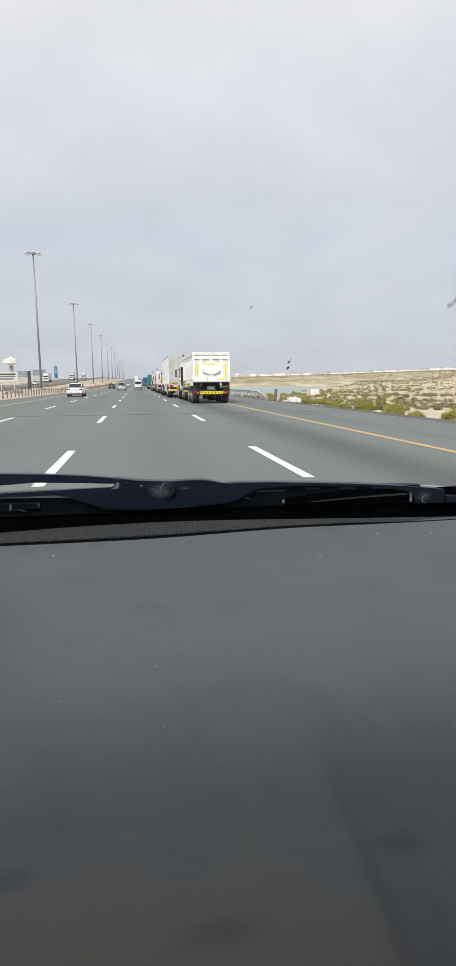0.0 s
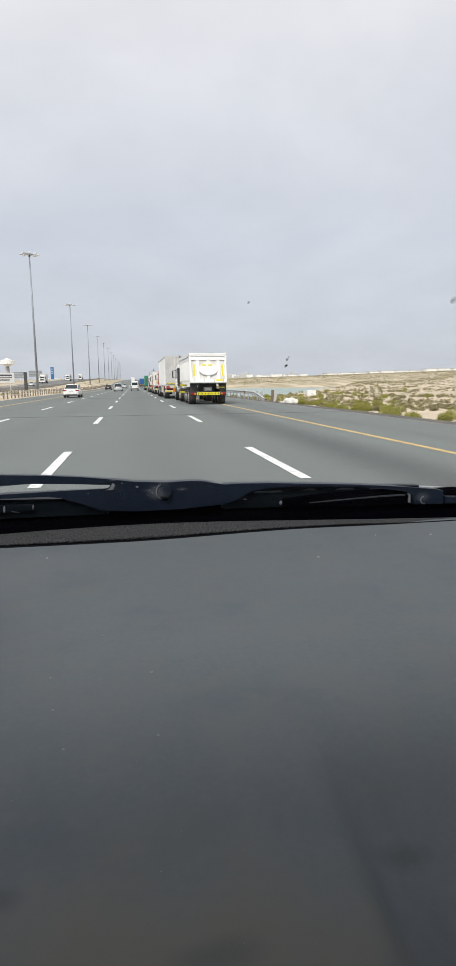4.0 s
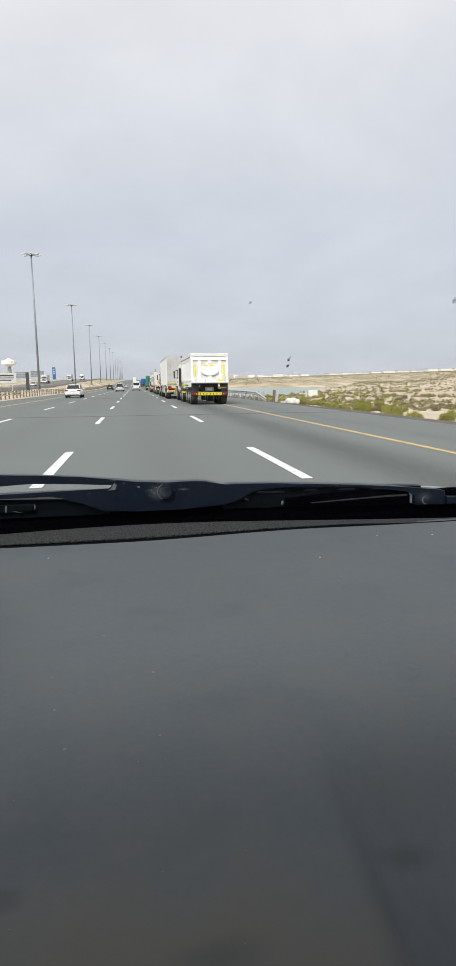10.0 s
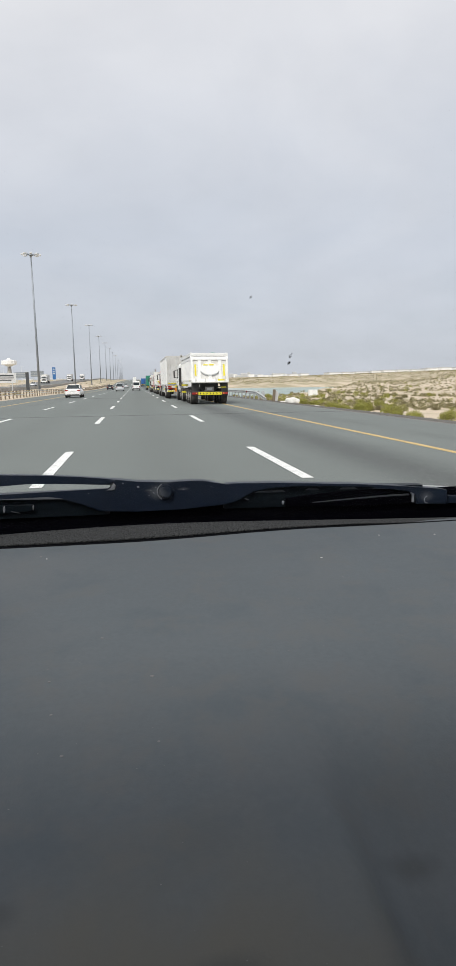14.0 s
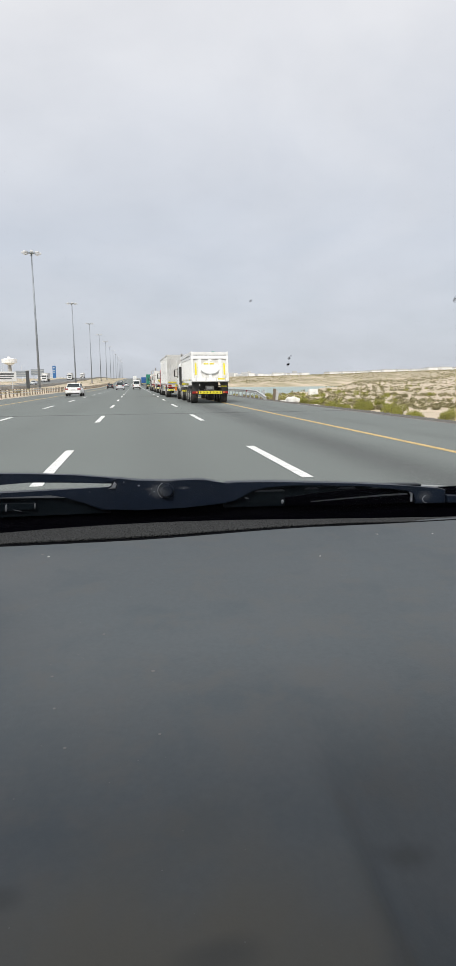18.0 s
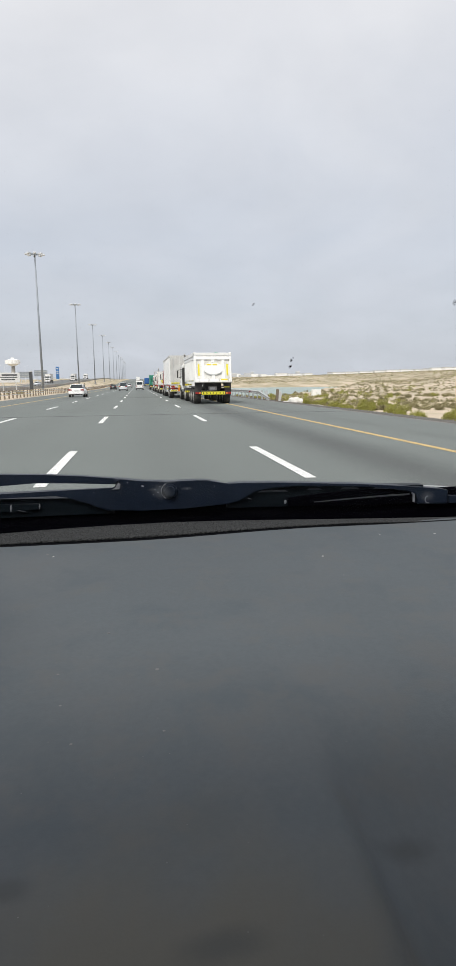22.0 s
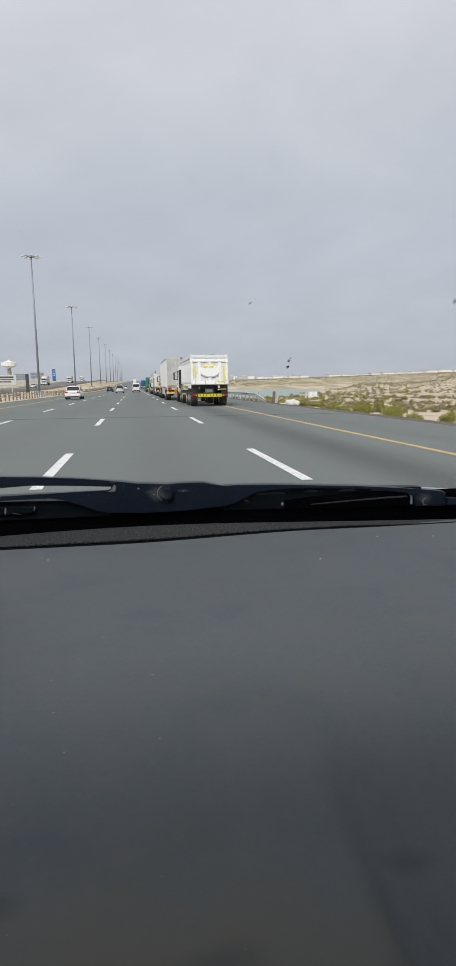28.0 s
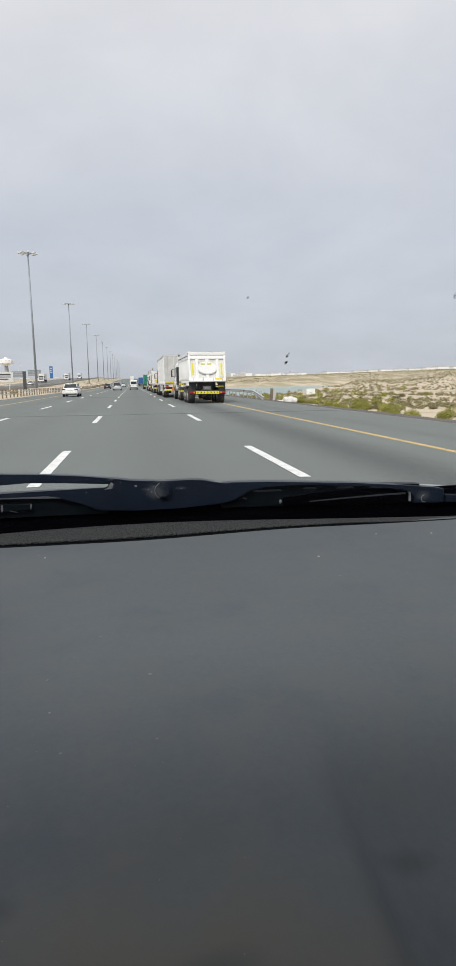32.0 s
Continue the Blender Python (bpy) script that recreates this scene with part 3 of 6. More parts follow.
for y, skew in ((25.5, 0.035), (61.0, -0.02)):
    bm = bmesh.new()
    for k in range(22):
        x0 = -12 + k
        box(bm, (x0 + 0.5, y + skew * (x0 + 6) + 0.06 * noise.noise((x0 * 0.7, y, 0)), 0.003), (1.02, 0.07, 0.006), rz=skew)
    part("sealed_joint", bm, M_SEAL, road, "dark bitumen-sealed joint across the lanes")

# skid marks over the shoulder
for x0, y0, x1, y1, bend in ((9.3, 42.0, 6.4, 19.5, 0.5), (8.6, 44.0, 6.2, 24.5, 0.4)):
    bm = bmesh.new()
    k = 26
    side = []
    for i in range(k + 1):
        u = i / k
        x = x0 + (x1 - x0) * u - bend * math.sin(math.pi * u)
        y = y0 + (y1 - y0) * u
        w_ = 0.075 * (0.4 + 0.6 * math.sin(math.pi * u))
        side.append((bm.verts.new((x - w_, y, 0.0035)), bm.verts.new((x + w_, y, 0.0035))))
    for p, q in zip(side, side[1:]):
        bm.faces.new((p[0], p[1], q[1], q[0]))
    part("skid_mark", bm, M_SKID, road, "faint dark tyre skid mark")

# ---- the car that carries the camera ----
own = root("car", pose(0, 0, 0), "light grey car with a dark vinyl dashboard, standing in its lane", "car")

# dashboard: one broad moulded top, its near right part sloped down to darken it
nx, ny = 120, 80
v, fcs = [], []
for j in range(ny + 1):
    y = 0.06 + 1.06 * j / ny
    for i in range(nx + 1):
        x = -0.42 + 1.72 * i / nx
        z = 1.030 + 0.0025 * noise.noise((x * 3, y * 3, 0))
        z -= 0.05 * smoothstep(0.30, 0.06, y) + 0.25 * max(0, 0.14 - y)
        # added slope: the darker near right part is put into the shape
        side = x - 0.129
        z -= 0.26 * max(0, 0.48 - y) * smoothstep(-0.008, 0.034, side) * smoothstep(0.50, 0.36, y)
        v.append((x, y, z))
for j in range(ny):
    for i in range(nx):
        a = j * (nx + 1) + i
        fcs.append((a, a + 1, a + nx + 2, a + nx + 1))
me = bpy.data.meshes.new("dashboard")
me.from_pydata(v, [], fcs)
me.shade_smooth()
me.materials.append(M_DASH)
dashboard = new("dashboard", me)
dashboard.parent = own
dashboard["label"] = "broad grained dark grey vinyl dashboard top, dusty"
solid = dashboard.modifiers.new("thickness", "SOLIDIFY")
solid.thickness, solid.offset = 0.03, -1
RIM_X, RIM_TOP = (-0.42, -0.26, -0.165, -0.06, 0.05, 0.17, 0.34, 0.50, 0.66, 1.3), (1.032, 1.0388, 1.0424, 1.0448, 1.0455, 1.0438, 1.0384, 1.0332, 1.0287, 1.020)
# raised far edge of the dashboard, lower towards the passenger's side
bm = bmesh.new()
rows = []
for i in range(49):
    x = -0.42 + 1.72 * i / 48
    top = float(np.interp(x, RIM_X, RIM_TOP))
    foot = 1.069 + 0.0295 * smoothstep(-0.04, 0.36, x)
    low = min(1.034, top - 0.001)
    ring = [(foot + 0.006, 1.018), (foot + 0.004, low - 0.003), (foot, low), (foot + 0.004, low + 0.25 * (top - low)), (1.110, top - 0.0022), (1.119, top - 0.0004), (1.124, top), (1.136, top - 0.001), (1.150, 1.008)]
    rows.append([bm.verts.new((x, y, z)) for y, z in ring])
for a, b in zip(rows, rows[1:]):
    for k in range(len(a) - 1):
        bm.faces.new((a[k], b[k], b[k + 1], a[k + 1]))
    bm.faces.new((a[0], a[-1], b[-1], b[0]))
bm.faces.new(rows[0])
bm.faces.new(rows[-1])
part("edge", bm, M_DASH_RIM, dashboard, "raised far edge of the dashboard, coloured dark for its shade", smooth=True)
# black strip that draws the shadow gap where the raised edge meets the top
bm = bmesh.new()
rows = []
for i in range(97):
    x = -0.42 + 1.2 * i / 96
    foot = 1.069 + 0.0295 * smoothstep(-0.04, 0.36, x)
    z = 1.030 + 0.0025 * noise.noise((x * 3, foot * 3, 0))
    w = 0.0055 * (1 - smoothstep(0.2, 0.6, x)) + 0.001
    rows.append([bm.verts.new((x, y, q)) for y, q in ((foot - w, z - 0.01), (foot - w, z + 0.0007), (foot + 0.003, z + 0.0012), (foot + 0.003, z - 0.01))])
for a, b in zip(rows, rows[1:]):
    for k in range(4):
        bm.faces.new((a[k], b[k], b[(k + 1) % 4], a[(k + 1) % 4]))
bm.faces.new(rows[0])
bm.faces.new(rows[-1])
part("seam", bm, M_GAP_SHADOW, dashboard, "black strip for the shadow gap below the raised edge")
# lint and dust on the vinyl
rnd = random.Random(5)
bm = bmesh.new()
for k in range(340):
    x, y = -0.3 + 1.0 * rnd.random() ** 1.5, 1.06 - 0.84 * rnd.random() ** 1.3
    r = rnd.uniform(0.0003, 0.0009) * (0.35 + 0.65 * y)
    bmesh.ops.create_icosphere(bm, subdivisions=1, radius=r, matrix=Matrix.Translation((x, y, 1.0305 + 0.0025 * noise.noise((x * 3, y * 3, 0)) - 0.05 * smoothstep(0.30, 0.06, y))) @ Matrix.Diagonal((rnd.uniform(0.8, 1.6), 1, 0.2, 1)))
for x, y, r in ((-0.165, 1.00, 0.0020), (-0.044, 0.653, 0.0018), (0.010, 0.553, 0.0022), (-0.08, 0.50, 0.0014), (-0.064, 0.44, 0.0014), (0.012, 0.445, 0.0013), (-0.09, 0.56, 0.0016), (0.30, 0.80, 0.0016)):
    bmesh.ops.create_icosphere(bm, subdivisions=2, radius=r, matrix=Matrix.Translation((x, y, 1.0303 + 0.0025 * noise.noise((x * 3, y * 3, 0)))) @ Matrix.Diagonal((1, 1, 0.2, 1)))
dust = part("dust", bm, M_DUST, dashboard, "pale specks of dust and lint")
dust["kind"] = "stuff"
for x, y in ((0.454, 1.02), (0.56, 1.005), (-0.153, 0.985), (0.30, 0.90)):
    b = bmesh.new()
    bmesh.ops.create_icosphere(b, subdivisions=1, radius=0.0016, matrix=Matrix.Translation((x, y, 1.0303 + 0.0025 * noise.noise((x * 3, y * 3, 0)))) @ Matrix.Diagonal((1.3, 1, 0.35, 1)))
    part("crumb", b, M_CRUMB, dashboard, "pale crumb")

# windscreen with its dark lower band
SCREEN_LOW, SCREEN_HIGH = (1.24, 0.985), (0.02, 1.60)


def on_screen(x, y):
    """Height of the glass above y."""
    return SCREEN_LOW[1] + (SCREEN_LOW[0] - y) * (SCREEN_HIGH[1] - SCREEN_LOW[1]) / (SCREEN_LOW[0] - SCREEN_HIGH[0])


bm = bmesh.new()
prism(bm, [SCREEN_LOW, SCREEN_HIGH, (SCREEN_HIGH[0] + 0.003, SCREEN_HIGH[1] + 0.005), (SCREEN_LOW[0] + 0.003, SCREEN_LOW[1] + 0.005)], -0.42, 1.30)
screen = part("windscreen", bm, M_SCREEN, own, "clear raked windscreen with a few dried insect splats")
screen.visible_shadow = False


def speck(way, size, seed):
    """A dried insect splat on the glass, where a ray from the eye along way meets it."""
    d = Vector(way)
    k = (SCREEN_HIGH[1] - SCREEN_LOW[1]) / (SCREEN_LOW[0] - SCREEN_HIGH[0])
    s = (SCREEN_LOW[1] + k * SCREEN_LOW[0] - EYE.z) / (d.z + k * d.y)
    p = EYE + d * s
    r = random.Random(seed)
    b = bmesh.new()
    for q in range(7):
        off = Vector((r.gauss(0, size * 0.16), r.gauss(0, size * 0.6), 0))
        c = p + Vector((off.x, -off.y, off.y * k)) + Vector((0, 0.002, -0.003))
        bmesh.ops.create_icosphere(b, subdivisions=2, radius=size * r.uniform(0.3, 0.5), matrix=Matrix.Translation(c) @ Matrix.Rotation(-math.atan(k), 4, "X") @ Matrix.Diagonal((0.8, 1.5, 0.2, 1)))
    part("grime_speck", b, M_SPLAT, screen, "small brown dried insect splat on the glass")


speck((0.2701, 1.0000, 0.0443), 0.0034, 8)
speck((0.2690, 1.0000, 0.0347), 0.0034, 9)
speck((0.2017, 1.0000, 0.1402), 0.0018, 2)
speck((0.5809, 1.0000, 0.1522), 0.006, 3)


# cowl and wipers outside the glass
bm = bmesh.new()
prism(bm, [(1.19, 0.98), (1.25, 1.020), (1.262, 1.062), (1.275, 1.066), (1.34, 1.055), (1.40, 0.985), (1.40, 0.95), (1.19, 0.95)], -0.42, 1.30)
part("cowl", bm, M_COWL, own, "black plastic cowl below the windscreen")


def wiper_piece(name, outline, y0, y1, material, parent, label="", bevel=0.004):
    b = plate(bmesh.new(), outline, y0, y1)
    front = [e for e in b.edges if all(abs(q.co.y - y0) < 1e-6 for q in e.verts)]
    bmesh.ops.bevel(b, geom=front, offset=bevel, segments=3, affect="EDGES", profile=0.5)
    return part(name, b, material, parent, label)


def band(top, bottom):
    """Outline between two edges given as (x, z) from left to right."""
    return list(top) + list(bottom)[::-1]


COVER = band(
    [(-0.46, 1.0935), (-0.28, 1.0975), (-0.06, 1.0995), (-0.052, 1.104), (-0.050, 1.113), (-0.055, 1.1215), (-0.035, 1.1195), (0.0, 1.1145), (0.06, 1.1115), (0.12, 1.112), (0.145, 1.1112), (0.170, 1.1058), (0.186, 1.1000), (0.191, 1.0992), (0.197, 1.1022), (0.215, 1.1028), (0.30, 1.1008), (0.40, 1.0955), (0.50, 1.090), (0.60, 1.082), (0.70, 1.0715), (0.716, 1.067)],
    [(-0.46, 1.0850), (-0.26, 1.0885), (-0.18, 1.0890), (-0.15, 1.0865), (-0.122, 1.0765), (-0.103, 1.064), (-0.074, 1.0525), (0.0, 1.0495), (0.10, 1.0505), (0.192, 1.0560), (0.212, 1.062), (0.23, 1.071), (0.252, 1.0865), (0.285, 1.0925), (0.34, 1.0915), (0.42, 1.089), (0.52, 1.083), (0.615, 1.0735), (0.638, 1.064), (0.642, 1.037), (0.716, 1.035)])
driver_wiper = wiper_piece("wiper", COVER, 1.234, 1.258, M_WIPER, own, "long black wiper mount with worn paint along the cowl", bevel=0.003)
wiper_piece("arm", band([(-0.46, 1.136), (-0.36, 1.1395), (-0.28, 1.139), (-0.20, 1.1355), (-0.12, 1.130), (-0.06, 1.1235), (-0.042, 1.1195)], [(-0.46, 1.113), (-0.36, 1.1145), (-0.29, 1.115), (-0.22, 1.1185), (-0.14, 1.1155), (-0.075, 1.1115), (-0.052, 1.1095)]), 1.230, 1.246, M_WIPER, driver_wiper, "curved black wiper arm", bevel=0.0055)
wiper_piece("hook_edge", [(-0.062, 1.0985), (-0.046, 1.0990), (-0.043, 1.1085), (-0.0475, 1.1135), (-0.0515, 1.108), (-0.053, 1.1025)], 1.2305, 1.236, M_WIPER_WORN_GLINT, driver_wiper, "bright edge of the hook", bevel=0.0015)
# shallow plates; the depth of the recesses is only dark colour
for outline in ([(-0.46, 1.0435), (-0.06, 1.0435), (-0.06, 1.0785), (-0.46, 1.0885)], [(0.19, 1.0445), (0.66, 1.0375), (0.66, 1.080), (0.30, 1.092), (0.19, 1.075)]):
    wiper_piece("recess", outline, 1.2465, 1.272, M_RECESS, driver_wiper, "plate behind the mount, black for the recess's shade", bevel=0.001)
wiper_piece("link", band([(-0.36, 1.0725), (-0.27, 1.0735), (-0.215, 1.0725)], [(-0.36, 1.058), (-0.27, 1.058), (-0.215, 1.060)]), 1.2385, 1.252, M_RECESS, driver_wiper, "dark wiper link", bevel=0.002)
# pale lumps along edges; glossy streaks among them are drawn in colour
for x, z, sx, sz in ((-0.272, 1.0655, 0.0022, 0.010), (-0.214, 1.0675, 0.0016, 0.007), (-0.25, 1.0585, 0.010, 0.0014), (-0.115, 1.075, 0.006, 0.0016), (0.322, 1.0545, 0.0030, 0.0060), (0.24, 1.0655, 0.006, 0.0016)):
    b = bmesh.new()
    bmesh.ops.create_icosphere(b, subdivisions=2, radius=1, matrix=Matrix.Translation((x, 1.2380, z)) @ Matrix.Rotation(0.25 if sx > sz else 0.1, 4, "Y") @ Matrix.Diagonal((sx, 0.002, sz * 0.8, 1)))
    part("rubbed_edge", b, M_WIPER_WORN_GLINT if sz > sx else M_WIPER_DULL, driver_wiper, "pale edge mark")
b = bmesh.new()
bmesh.ops.create_cone(b, cap_ends=True, segments=32, radius1=0.0165, radius2=0.0142, depth=0.010, matrix=Matrix.Translation((0.062, 1.229, 1.0910)) @ Matrix.Rotation(radians(90), 4, "X"))
bmesh.ops.bevel(b, geom=[e for e in b.edges if e.calc_length() < 0.006], offset=0.002, segments=2, affect="EDGES")
nut = part("pivot_nut", b, M_WIPER, driver_wiper, "round black pivot nut cap", smooth=False)
b = bmesh.new()
bmesh.ops.create_cone(b, cap_ends=True, segments=28, radius1=0.0120, radius2=0.0110, depth=0.002, matrix=Matrix.Translation((0.0625, 1.2232, 1.0910)) @ Matrix.Rotation(radians(90), 4, "X"))
part("nut_face", b, M_WIPER, nut)
b = bmesh.new()
for k in range(9):
    a0, a1 = radians(115 + k * 14), radians(115 + (k + 1) * 14)
    rod(b, (0.062 + 0.0182 * math.cos(a0), 1.2325, 1.0910 + 0.0182 * math.sin(a0)), (0.062 + 0.0182 * math.cos(a1), 1.2325, 1.0910 + 0.0182 * math.sin(a1)), 0.0011, seg=6)
part("worn_ring", b, M_WIPER_WORN_GLINT, nut, "worn bright ring round the nut")
for x, z, s in ((0.0035, 1.1035, 0.0035), (0.036, 1.089, 0.0022), (0.030, 1.095, 0.0014), (0.041, 1.101, 0.0016), (0.026, 1.084, 0.0012), (-0.028, 1.112, 0.0018), (0.10, 1.094, 0.0016), (0.16, 1.098, 0.0012), (-0.012, 1.116, 0.0018), (-0.10, 1.0935, 0.0015), (0.52, 1.0865, 0.0012), (0.45, 1.0905, 0.0010)):
    b = bmesh.new()
    bmesh.ops.create_icosphere(b, subdivisions=1, radius=s * 0.7, matrix=Matrix.Translation((x, 1.2338, z)) @ Matrix.Rotation(0.5, 4, "Y") @ Matrix.Diagonal((1.4, 0.2, 0.9, 1)))
    part("chip", b, M_WIPER_WORN_GLINT, driver_wiper, "paint chip showing bare metal")

far_wiper = wiper_piece("wiper_blade", band([(0.33, 1.0625), (0.40, 1.0700), (0.48, 1.0745), (0.56, 1.0745), (0.62, 1.0715), (0.636, 1.066)], [(0.33, 1.043), (0.40, 1.042), (0.48, 1.040), (0.56, 1.039), (0.62, 1.039), (0.636, 1.039)]), 1.240, 1.257, M_COWL, own, "black wiper blade lying inside the mount", bevel=0.002)
# the blade's glints are put into the grey of its ridge and slots
wiper_piece("ridge", band([(0.39, 1.0520), (0.45, 1.0555), (0.51, 1.0585), (0.57, 1.0612), (0.622, 1.0622)], [(0.39, 1.0500), (0.45, 1.0530), (0.51, 1.0556), (0.57, 1.0578), (0.622, 1.0586)]), 1.2385, 1.245, M_WIPER_DULL, far_wiper, "dull pale ridge", bevel=0.0006)
for x0, x1, z in ((0.26, 0.33, 1.0795), (0.375, 0.41, 1.081), (0.455, 0.50, 1.0795), (0.535, 0.58, 1.0775)):
    wiper_piece("slot", [(x0, z - 0.0018), (x1, z - 0.0026), (x1 - 0.006, z + 0.0012), (x0 + 0.008, z + 0.0016)], 1.2440, 1.258, M_WIPER_DULL, far_wiper, "grey slot in the blade holder, a painted glint", bevel=0.0004)
wiper_piece("clip", [(0.630, 1.042), (0.6345, 1.042), (0.6345, 1.061), (0.628, 1.0655), (0.6265, 1.063), (0.630, 1.059)], 1.236, 1.246, M_WIPER_WORN_GLINT, far_wiper, "scuffed bright clip", bevel=0.0008)
b = bmesh.new()
for k in range(10):
    a0, a1 = radians(100 + k * 18), radians(100 + (k + 1) * 18)
    rod(b, (0.667 + 0.0085 * math.cos(a0), 1.2335, 1.0475 + 0.0085 * math.sin(a0)), (0.667 + 0.0085 * math.cos(a1), 1.2335, 1.0475 + 0.0085 * math.sin(a1)), 0.0010, seg=6)
part("worn_ring", b, M_WIPER_WORN_GLINT, far_wiper, "worn bright ring round a small nut")
wiper_piece("tip", band([(0.722, 1.053), (0.80, 1.048), (0.95, 1.042)], [(0.722, 1.036), (0.80, 1.032), (0.95, 1.030)]), 1.236, 1.252, M_WIPER, far_wiper, "black wiper tip", bevel=0.002)

# bonnet and plain body that close the car round the camera
bm = bmesh.new()
rows = []
for y, zc in ((1.38, 1.034), (1.55, 1.020), (1.8, 0.986), (2.05, 0.920), (2.2, 0.84), (2.26, 0.70)):
    rows.append([bm.verts.new((0.44 + u * 0.84, y - 0.10 * u * u, zc - 0.05 * u ** 4)) for u in [k / 8 - 1 for k in range(17)]])
for a, b2 in zip(rows, rows[1:]):
    for k in range(16):
        bm.faces.new((a[k], a[k + 1], b2[k + 1], b2[k]))
bonnet = part("bonnet", bm, M_BONNET, own, "pale grey bonnet edge beyond the wipers", smooth=True)
s = bonnet.modifiers.new("thickness", "SOLIDIFY")
s.thickness, s.offset = 0.02, -1
for x in (-0.43, 1.31):
    bm = bmesh.new()
    prism(bm, [(-2.3, 0.28), (2.2, 0.28), (2.25, 0.62), (1.4, 0.94), (-2.3, 0.98)], x - 0.02, x + 0.02)
    part("side_panel", bm, M_SILVER, own)
    bm = bmesh.new()
    prism(bm, [(1.26, 0.96), (1.36, 0.96), (0.12, 1.63), (0.02, 1.63)], x - 0.02, x + 0.02)
    part("pillar", bm, M_TRIM, own)
    part("pillar", prism(bmesh.new(), [(-0.35, 0.98), (-0.45, 0.98), (-0.40, 1.64), (-0.30, 1.64)], x - 0.02, x + 0.02), M_TRIM, own)
    part("pillar", prism(bmesh.new(), [(-2.0, 0.98), (-2.3, 0.98), (-1.9, 1.53), (-1.7, 1.53)], x - 0.02, x + 0.02), M_TRIM, own)
bm = bmesh.new()
prism(bm, [(0.02, 1.607), (0.0, 1.65), (-0.6, 1.69), (-1.9, 1.60), (-1.9, 1.53), (-0.6, 1.64)], -0.43, 1.31)
part("roof_lining", bm, M_HEADLINER, own, "grey roof lining")
part("roof", prism(bmesh.new(), [(0.0, 1.656), (-0.03, 1.675), (-0.6, 1.712), (-1.3, 1.69), (-1.93, 1.62), (-1.93, 1.606), (-0.6, 1.696)], -0.44, 1.32), M_SILVER, own, "light grey roof")
box_bm = bmesh.new()
box(box_bm, (0.44, -2.3, 0.64), (1.72, 0.05, 0.72))
part("tailgate", box_bm, M_SILVER, own)
box_bm = bmesh.new()
box(box_bm, (0.44, -0.1, 0.30), (1.68, 4.2, 0.05))
part("cabin_floor", box_bm, M_TRIM, own)
box_bm = bmesh.new()
box(box_bm, (0.44, 0.62, 0.56), (1.66, 0.9, 0.5), 0.04)
part("bulkhead", box_bm, M_TRIM, own)
box_bm = bmesh.new()
box(box_bm, (0.44, 2.22, 0.50), (1.72, 0.16, 0.42), 0.05)
part("front_bumper", box_bm, M_SILVER, own)


# ---- vehicles ----
def wheels(parent, spots, r, width):
    tyre = rim = None
    for x, y in spots:
        m = Matrix.Translation((x, y, r))
        if tyre is None:
            b = bmesh.new()
            bmesh.ops.create_cone(b, cap_ends=True, segments=28, radius1=r, radius2=r, depth=width, matrix=Matrix.Rotation(radians(90), 4, "Y"))
            bmesh.ops.bevel(b, geom=[e for e in b.edges if abs(e.calc_length() - width) > 0.02], offset=r * 0.08, segments=2, affect="EDGES")
            wheel = part("wheel", b, M_TYRE, parent)
            wheel.matrix_basis = m
            tyre = wheel
            b = bmesh.new()
            bmesh.ops.create_cone(b, cap_ends=True, segments=20, radius1=r * 0.56, radius2=r * 0.56, depth=width + 0.03, matrix=Matrix.Rotation(radians(90), 4, "Y"))
            caps = [f for f in b.faces if len(f.verts) > 4]
            bmesh.ops.inset_individual(b, faces=caps, thickness=r * 0.12, depth=-0.04)
            bmesh.ops.inset_individual(b, faces=caps, thickness=r * 0.22, depth=0.07)
            rim = part("rim", b, M_RIM, wheel, "dusty steel rim")
        else:
            wheel = again(tyre, "wheel", parent, m)
            again(rim, "rim", wheel, Matrix())


wheels(own, [(0.44 + sx * 0.74, yy) for yy in (-1.6, 1.55) for sx in (-1, 1)], 0.31, 0.2)


